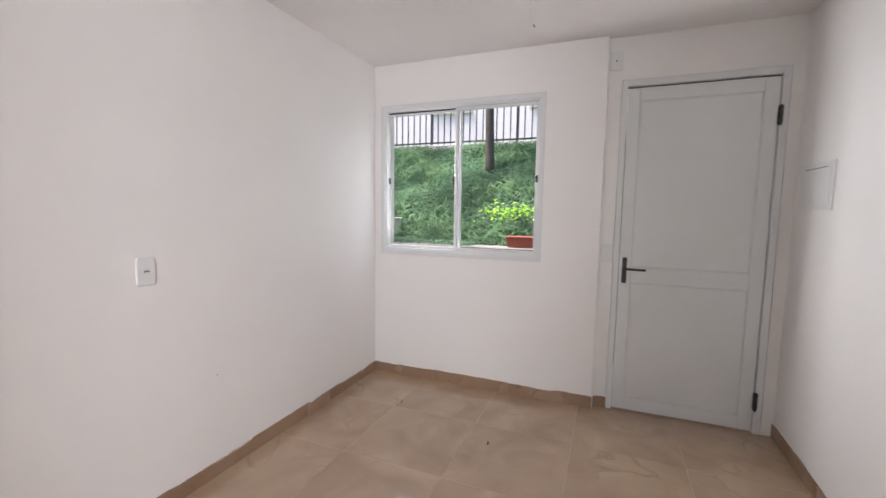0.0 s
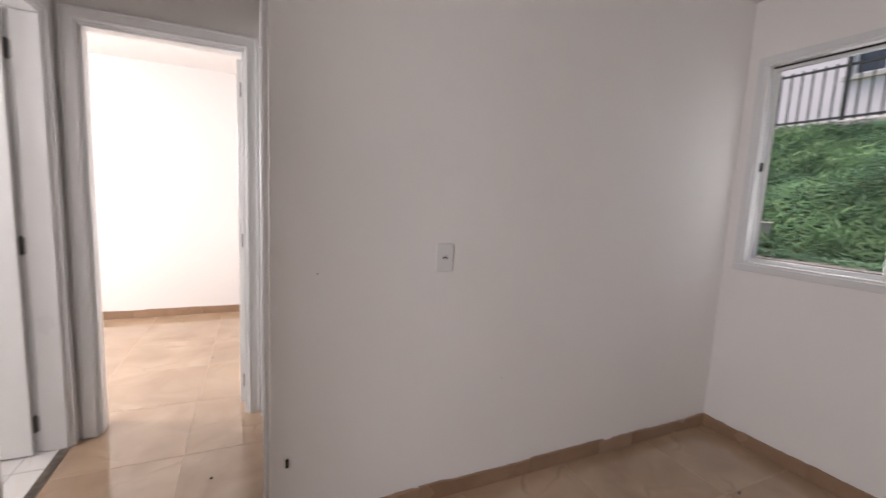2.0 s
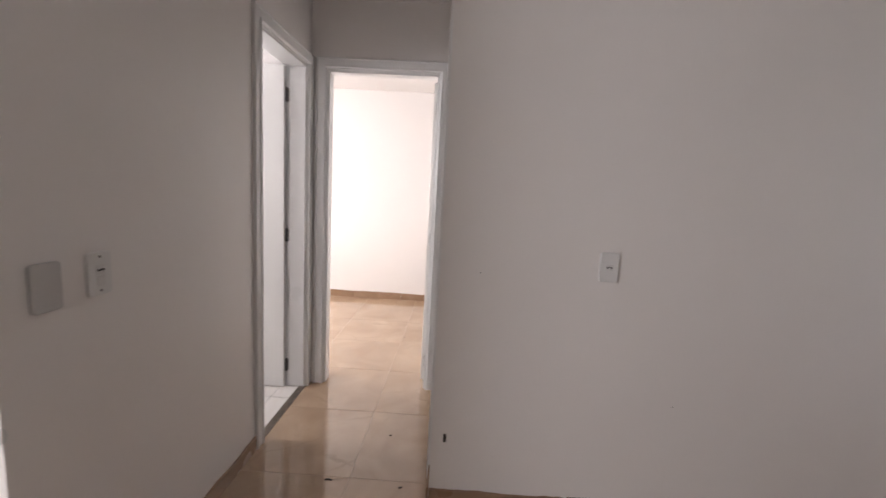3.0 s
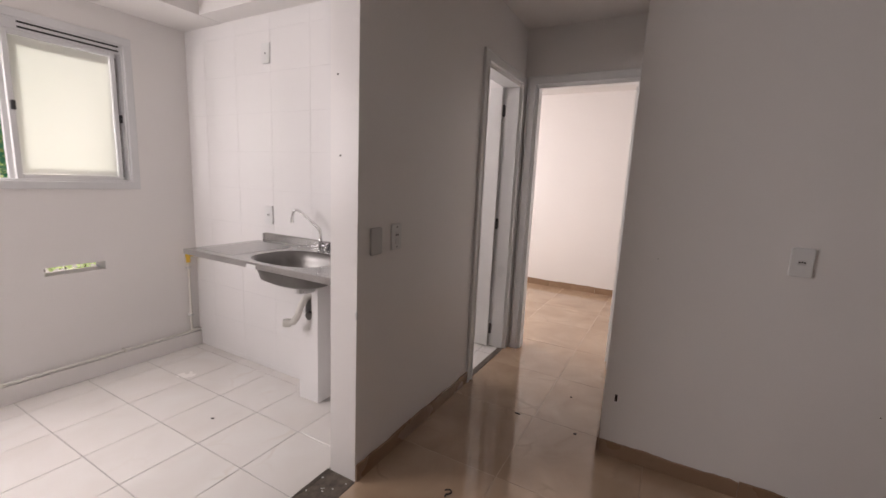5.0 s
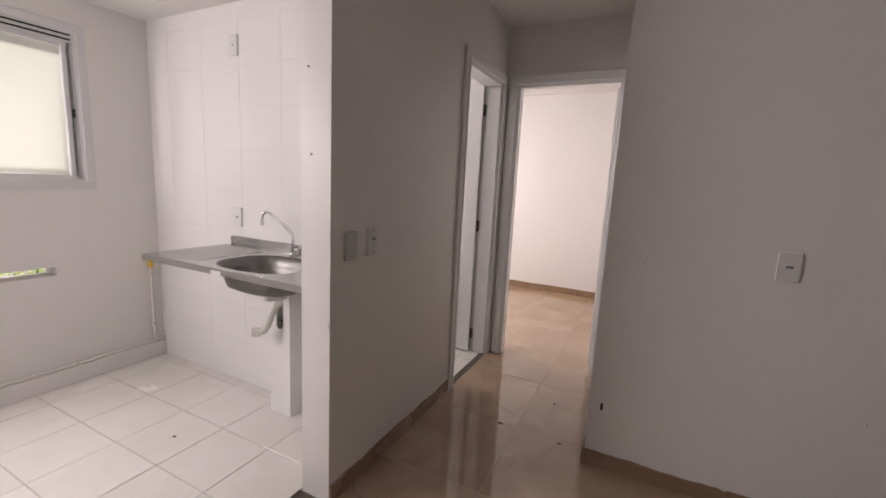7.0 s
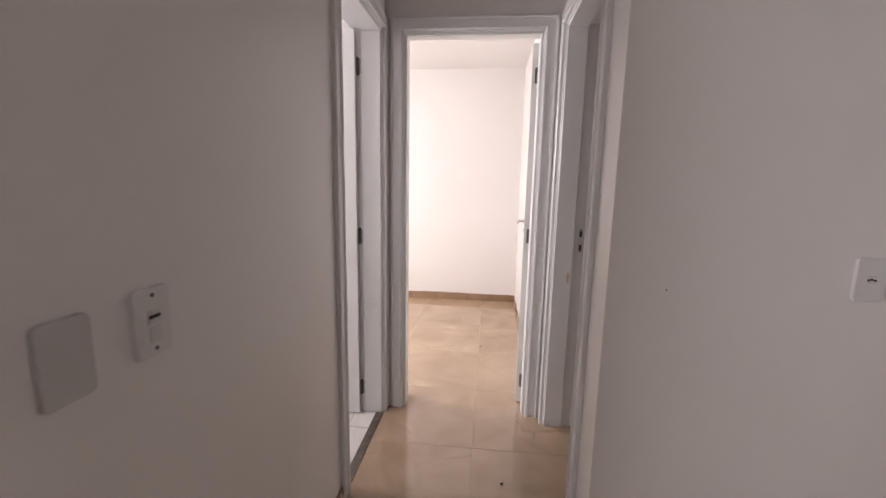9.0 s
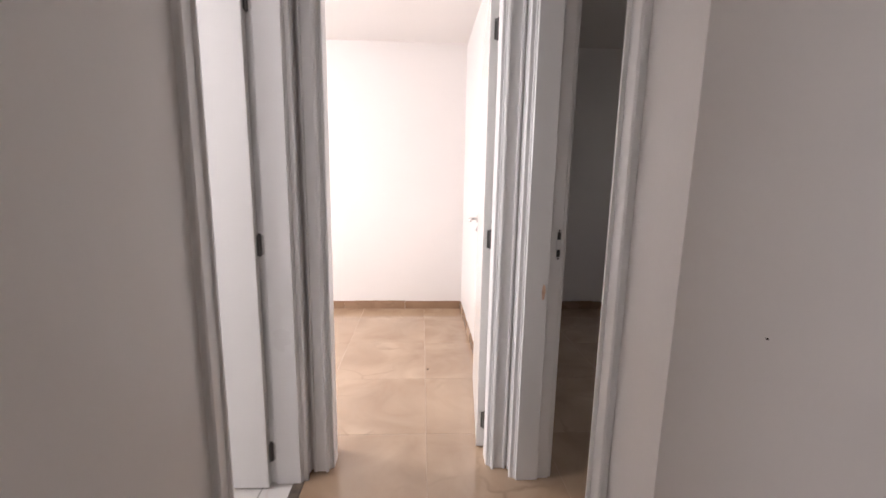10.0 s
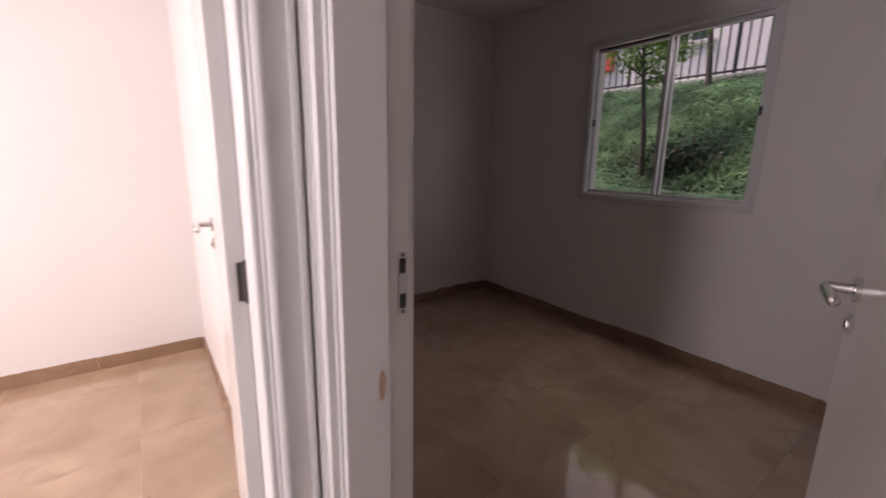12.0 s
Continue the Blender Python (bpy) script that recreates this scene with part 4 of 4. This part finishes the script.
rng = random.Random(5)
pts = []
for _ in range(85000):
    x, y = rng.uniform(5.66, 8.35), rng.uniform(0.2, 10.5)
    lump = 0.5 + 0.5 * noise.noise(Vector((x * 1.7, y * 1.7, 0)))
    pts.append((x, y, ground_height(x, y) + rng.uniform(0.0, 0.04 + 0.09 * lump)))
for _ in range(2600):
    y = rng.uniform(2.45, 7.0)
    pts.append((rng.uniform(5.45, 5.72), y, 0.965 + rng.uniform(0.0, 0.05 + 0.03 * noise.noise(Vector((y * 2.1, 3.0, 0))))))
tagged(leaf_cloud("bank_plants", pts, 0.018, 0.042, (-0.5, 0.5), M_GRASS, rng, slim=0.3), "dense green ground cover on the bank", "ground cover", kind="stuff")
pts = []
while len(pts) < 9000:
    x, y = rng.uniform(5.7, 8.3), rng.uniform(0.2, 10.5)
    if noise.noise(Vector((x * 1.3, y * 1.1, 7.0))) + rng.uniform(-0.15, 0.15) > 0.08:
        pts.append((x, y, ground_height(x, y) + rng.uniform(0.04, 0.15)))
tagged(leaf_cloud("long_grass", pts, 0.04, 0.10, (0.2, 1.3), M_LONG, rng, slim=0.12), "lighter long grass in tufts on the bank", "grass", kind="stuff")
pts = []
for _ in range(210):
    y = rng.choice((1.9, 2.1, 2.25, 2.4)) + rng.gauss(0, 0.13)
    x = 6.30 + rng.gauss(0, 0.11)
    pts.append((x, y, ground_height(x, y) + rng.uniform(0.06, 0.15) * (0.6 + 0.5 * noise.noise(Vector((y * 3, 0, 0))))))
tagged(leaf_cloud("sunlit_lime_plants", pts, 0.022, 0.045, (-0.7, 0.7), M_SUNLIT_LIME, rng), "yellow-green leafy plants on the bank, coloured brighter as a sunlit patch", "plant", kind="stuff")


def tree(name, x, y, z, height, r, lean, crown, n, label, leaf, size, seed, bare=0.45):
    rng = random.Random(seed)
    root = thing(name, pose(x, y, z - 0.05), label, "tree", "trees")
    top = Vector((lean[0], lean[1], height))
    pth = [Vector((0, 0, 0)), top * 0.35 + Vector((rng.uniform(-.04, .04), rng.uniform(-.04, .04), 0)), top * 0.7, top]
    part("trunk", tube(pth, [r, r * 0.45], 10), M_BARK, root)
    tips = []
    for k in range(9):
        b = top * (bare + (1 - bare) * (k / 9))
        a = k * 2.4 + rng.uniform(-.3, .3)
        l = crown * rng.uniform(0.6, 1.1) * (1.1 - 0.5 * k / 9)
        e = b + Vector((math.cos(a) * l, math.sin(a) * l, l * rng.uniform(0.35, 0.9)))
        mid = b.lerp(e, 0.5) + Vector((0, 0, -0.04 * l))
        part("limb", tube([b, mid, e], [r * 0.38, r * 0.1], 6), M_BARK, root)
        tips += [mid, e, e, b.lerp(e, 0.75)]
    pts = [Vector(rng.choice(tips)) + Vector((rng.gauss(0, 1), rng.gauss(0, 1), rng.gauss(0, 0.8))) * crown * 0.22 for _ in range(n)]
    leaf_cloud("crown", pts, size * 0.6, size * 1.3, (-1.0, 1.0), leaf, rng, root)
    return root


def on_bank(x, y):
    return ground_height(x, y)


tree("tree", 7.5, 2.82, on_bank(7.5, 2.82), 4.2, 0.075, (0.1, 0.10), 1.1, 700, "tall tree with a dark straight trunk on the bank", M_TREELEAF, 0.07, 3, 0.62)
tree("tree", 6.1, 5.78, on_bank(6.1, 5.78), 1.62, 0.036, (0.02, 0.16), 0.36, 2600, "slim young tree with a small round crown on the bank", M_TREELEAF, 0.030, 4, 0.68)
tree("tree", 6.15, 5.62, on_bank(6.15, 5.62), 1.95, 0.050, (0.35, 0.20), 0.40, 1700, "dark leaning tree growing out of the bush", M_TREELEAF, 0.030, 6, 0.70)
tree("tree", 8.15, 6.05, on_bank(8.15, 6.05), 2.2, 0.045, (0.1, 0.30), 0.45, 420, "thin dark tree near the fence", M_TREELEAF, 0.035, 7, 0.62)
bush = thing("bush", pose(6.15, 5.50, on_bank(6.15, 5.50)), "dark low bush with reddish twigs on the bank", "bush")
rng = random.Random(12)
for k in range(8):
    a = k * 0.8
    part("twig", tube([(0, 0, 0), (0.1 * math.cos(a), 0.1 * math.sin(a), 0.15), (0.24 * math.cos(a), 0.24 * math.sin(a), 0.28 + 0.05 * (k % 3))], [0.010, 0.004], 6), M_BARK, bush)
leaf_cloud("foliage", [(rng.gauss(0, 0.17), rng.gauss(0, 0.24), abs(rng.gauss(0.18, 0.11))) for _ in range(700)], 0.02, 0.05, (-1, 1), M_DARKLEAF, rng, bush)
block = thing("meter_box", pose(5.95, 3.64, on_bank(5.95, 3.64) - 0.06, 0, 0, 20), "pale grey concrete box among the ground cover", "box")
bm = box(-0.05, 0.05, -0.06, 0.06, 0, 0.24, 0.006, 2)
part("box_body", bm, M_CONC, block)
part("box_lid", box(-0.056, 0.056, -0.066, 0.066, 0.238, 0.256, 0.004, 1), M_CONC, block)
planter = thing("planter_box", pose(5.57, 1.86, 0.965), "terracotta planter standing on the concrete ledge", "planter")
bm = box(-0.06, 0.06, -0.20, 0.20, 0, 0.11, 0.008, 2)
for vv in bm.verts:
    if vv.co.z < 0.04:
        vv.co.x *= 0.8
        vv.co.y *= 0.92
part("tub", bm, M_TERRA, planter)
part("rim", box(-0.066, 0.066, -0.207, 0.207, 0.105, 0.122, 0.005, 1), M_TERRA, planter)

# fence on a low wall at the top of the bank
FX = 8.42
tagged(obj("fence_wall", box(FX - 0.08, FX + 0.08, -4, 15, 2.2, 2.555, 0.008, 1), M_CONC), "low concrete wall under the fence", "wall", kind="structure")
fence = thing("fence", pose(FX, 0, 2.555), "dark metal picket fence along the top of the bank", "fence")
pk = None
for k in range(150):
    y = -3.9 + k * 0.125
    post = k % 13 == 0
    if post:
        part("post", box(-0.022, 0.022, y - 0.022, y + 0.022, 0, 0.80, 0.003, 1), M_FENCE, fence)
        continue
    if pk is None:
        pk = box(-0.009, 0.009, -0.009, 0.009, 0, 0.74)
        first = part("picket", pk, M_FENCE, fence)
        first.location = (0, y, 0)
        pk = first.data
    else:
        o = new("picket", pk)
        o.parent = fence
        o.location = (0, y, 0)
for z in (0.05, 0.70):
    part("rail", box(-0.013, 0.013, -3.9, 14.8, z - 0.014, z + 0.014), M_FENCE, fence)


def facade(name, x, out, y0, y1, z0, z1, wins, material, label):
    """A house front facing `out` (-1 or 1 along x) with real recessed windows (y0, y1, z0, z1)."""
    root = thing(name, pose(x, 0, 0), label, "building")
    w = wall(name + "_front", "x", min(0, -out * 0.2), max(0, -out * 0.2), y0, y1, z0, z1, wins, material)
    w.name = "front"
    w.parent = root
    if "kind" in w:
        del w["kind"]
    part("side", box(min(-out * 0.2, -out * 6), max(-out * 0.2, -out * 6), y0, y1, z0, z1), material, root)
    part("roof", box(min(out * 0.3, -out * 6.2), max(out * 0.3, -out * 6.2), y0 - 0.3, y1 + 0.3, z1, z1 + 0.25, 0.02, 1), M_CONC, root)
    for a, b, c, d in wins:
        g = part("window", box(min(-out * 0.12, -out * 0.14), max(-out * 0.12, -out * 0.14), a, b, c, d), M_DARKGL, root)
        bm = bmesh.new()
        for r in ((a, a + 0.06, c, d), (b - 0.06, b, c, d), (a + 0.06, b - 0.06, c, c + 0.06), (a + 0.06, b - 0.06, d - 0.06, d), ((a + b) / 2 - 0.03, (a + b) / 2 + 0.03, c + 0.06, d - 0.06)):
            add_box(bm, min(-out * 0.07, -out * 0.118), max(-out * 0.07, -out * 0.118), *r)
        part("window_frame", bm, M_ALU, g)
        part("window_sill", box(min(out * 0.07, -out * 0.1), max(out * 0.07, -out * 0.1), a - 0.12, b + 0.12, c - 0.09, c, 0.008, 1), M_CONC, g)
    return root


facade("apartment_house", 13.0, -1, -6, 18, 2.3, 12.0, [(5.05, 6.15, 4.28, 5.4), (2.0, 3.15, 4.28, 5.4), (8.2, 9.3, 4.28, 5.4), (5.05, 6.15, 7.0, 8.1), (2.0, 3.15, 7.0, 8.1), (5.05, 6.15, 9.7, 10.8), (2.0, 3.15, 9.7, 10.8)], M_FACADE, "pale rendered apartment house behind the fence")
red = obj("red_panel", box(12.86, 12.97, 10.75, 12.6, 3.93, 6.2, 0.01, 1), M_RED)
tagged(red, "red painted panel on the pale house front", "panel")
facade("neighbour_house", -8.0, 1, -6, 14, -0.2, 9.0, [(3.75, 4.5, 2.4, 3.6), (2.2, 2.95, 5.4, 6.5), (0.4, 1.3, 1.9, 3.0)], M_BEIGE, "beige rendered house across the yard")
pil_group = thing("facade_panels", pose(-7.97, 0, 0), "pale raised panels on the beige house front", "panel")
for y0, y1, z0, z1 in ((1.7, 2.05, -0.1, 8.5), (2.55, 2.72, -0.1, 8.5), (3.15, 3.32, -0.1, 8.5), (2.05, 2.55, 2.2, 2.34), (2.72, 3.15, 2.62, 2.76), (2.05, 2.55, 3.6, 3.74)):
    part("panel", box(-0.02, 0.07, y0, y1, z0, z1, 0.01, 1), M_CREAM, pil_group)
yard = thing("yard_wall", pose(-6.0, 0, -0.13), "low white rendered yard wall", "wall")
part("wall_body", box(-0.08, 0.08, -2, 2.28, 0, 2.28, 0.01, 1), M_FACADE, yard)
part("coping", box(-0.12, 0.12, -2, 2.31, 2.28, 2.34, 0.01, 1), M_CONC, yard)
rail = thing("green_railing", pose(-4.5, 0, -0.13), "green painted steel railing with a tall post", "railing")
for y, h in ((2.33, 3.4), (1.2, 1.42), (0.0, 1.42), (3.6, 1.42)):
    part("post", box(-0.03, 0.03, y - 0.03, y + 0.03, 0, h, 0.004, 1), M_GREEN, rail)
for z in (1.39, 0.7):
    part("rail", cyl((0, -0.2, z), (0, 3.8, z), 0.022, n=12), M_GREEN, rail)
tree("sapling", -3.5, 1.92, -0.08, 2.42, 0.013, (0.02, -0.08), 0.27, 1500, "sparse young sapling with light green leaves", M_SAPLEAF, 0.021, 21, 0.46)
hedge = thing("hedge", pose(-2.6, 2.25, -0.13), "low green shrub outside the kitchen wall", "shrub")
rng = random.Random(31)
for k in range(6):
    part("twig", tube([(0, 0.1 * (k - 3), 0), (0.03, 0.12 * (k - 3), 0.4), (0.0, 0.14 * (k - 3), 0.75)], [0.012, 0.004], 6), M_BARK, hedge)
leaf_cloud("foliage", [(rng.gauss(0, 0.18), rng.gauss(0, 0.3), rng.uniform(0.1, 0.95)) for _ in range(900)], 0.03, 0.06, (-1, 1), M_SAPLEAF, rng, hedge)

# ---- tiles ----
TILE_CACHE = {}


def tile_mesh(name, w, d, h, material, bev):
    key = (name, round(w, 3), round(d, 3))
    if key not in TILE_CACHE:
        bm = box(-w / 2, w / 2, -d / 2, d / 2, -h, 0, bev, 1)
        me = bpy.data.meshes.new(name)
        bm.to_mesh(me)
        bm.free()
        me.materials.append(material)
        TILE_CACHE[key] = me
    return TILE_CACHE[key]


def lay(parent, rects, ox, oy, px, py, gap, h, material, rng, name="tile"):
    """Tiles of a grid with origin (ox, oy) and pitch (px, py), cut to the given rectangles."""
    for x0, x1, y0, y1 in rects:
        for i in range(math.floor((x0 - ox) / px), math.ceil((x1 - ox) / px)):
            for j in range(math.floor((y0 - oy) / py), math.ceil((y1 - oy) / py)):
                a, b, c, d = ox + i * px, ox + (i + 1) * px, oy + j * py, oy + (j + 1) * py
                a, b = max(a + gap / 2, x0), min(b - gap / 2, x1)
                c, d = max(c + gap / 2, y0), min(d - gap / 2, y1)
                if b - a < 0.01 or d - c < 0.01:
                    continue
                o = new(name, tile_mesh(name, b - a, d - c, h, material, 0.0012))
                o.parent = parent
                o.location = ((a + b) / 2, (c + d) / 2, rng.uniform(-0.0004, 0.0004))
                o.rotation_euler = (rng.uniform(-0.0006, 0.0006), rng.uniform(-0.0006, 0.0006), 0)


rng = random.Random(77)
lay(floor_slab, [(XC0 + 0.004, XE + 0.06, YS, YG)], 1.182, 2.945, 0.592, 0.592, 0.0018, 0.006, M_TILE, rng)
lay(floor_north, [(XW, XE, YG, YB)], 1.182, 2.945, 0.592, 0.592, 0.0018, 0.006, M_TILE, rng)
lay(floor_b1w, [(XW, XC0, YE + 0.12, YG)], 1.182, 2.945, 0.592, 0.592, 0.0018, 0.006, M_TILE, rng)
lay(floor_kitchen, [(XW + 0.02, XP - 0.012, YS, YK)], 0.158, 1.430, 0.337, 0.337, 0.0034, 0.005, M_KTILE, rng)
lay(floor_bath, [(XW, XC0 - 0.04, YK + 0.1, YE)], 0.158, 3.3, 0.337, 0.337, 0.004, 0.005, M_KTILE, rng)

# wall tiles behind the sink
tw = tagged(obj("wall_tiling", box(XW + 0.001, XP - 0.001, YK - 0.0068, YK - 0.0005, 0.0, 2.30), M_WGROUT), "white glazed tiles on the kitchen's sink wall", "tiling", kind="structure")
PXT, PZT = 0.336, 0.241
for i in range(-4, 3):
    for j in range(-6, 6):
        a, b = -0.163 + i * PXT, -0.163 + (i + 1) * PXT
        c, d = 1.238 + j * PZT, 1.238 + (j + 1) * PZT
        a, b, c, d = max(a + 0.0006, XW + 0.002), min(b - 0.0006, XP - 0.002), max(c + 0.0006, 0.003), min(d - 0.0006, 2.298)
        if b - a < 0.01 or d - c < 0.01:
            continue
        o = new("tile", tile_mesh("wall_tile", b - a, d - c, 0.005, M_WTILE, 0.0006))
        o.parent = tw
        o.location = ((a + b) / 2, YK - 0.008, (c + d) / 2)
        o.rotation_euler = (radians(90) + rng.uniform(-0.002, 0.002), 0, 0)
        o.rotation_euler.z = rng.uniform(-0.002, 0.002)
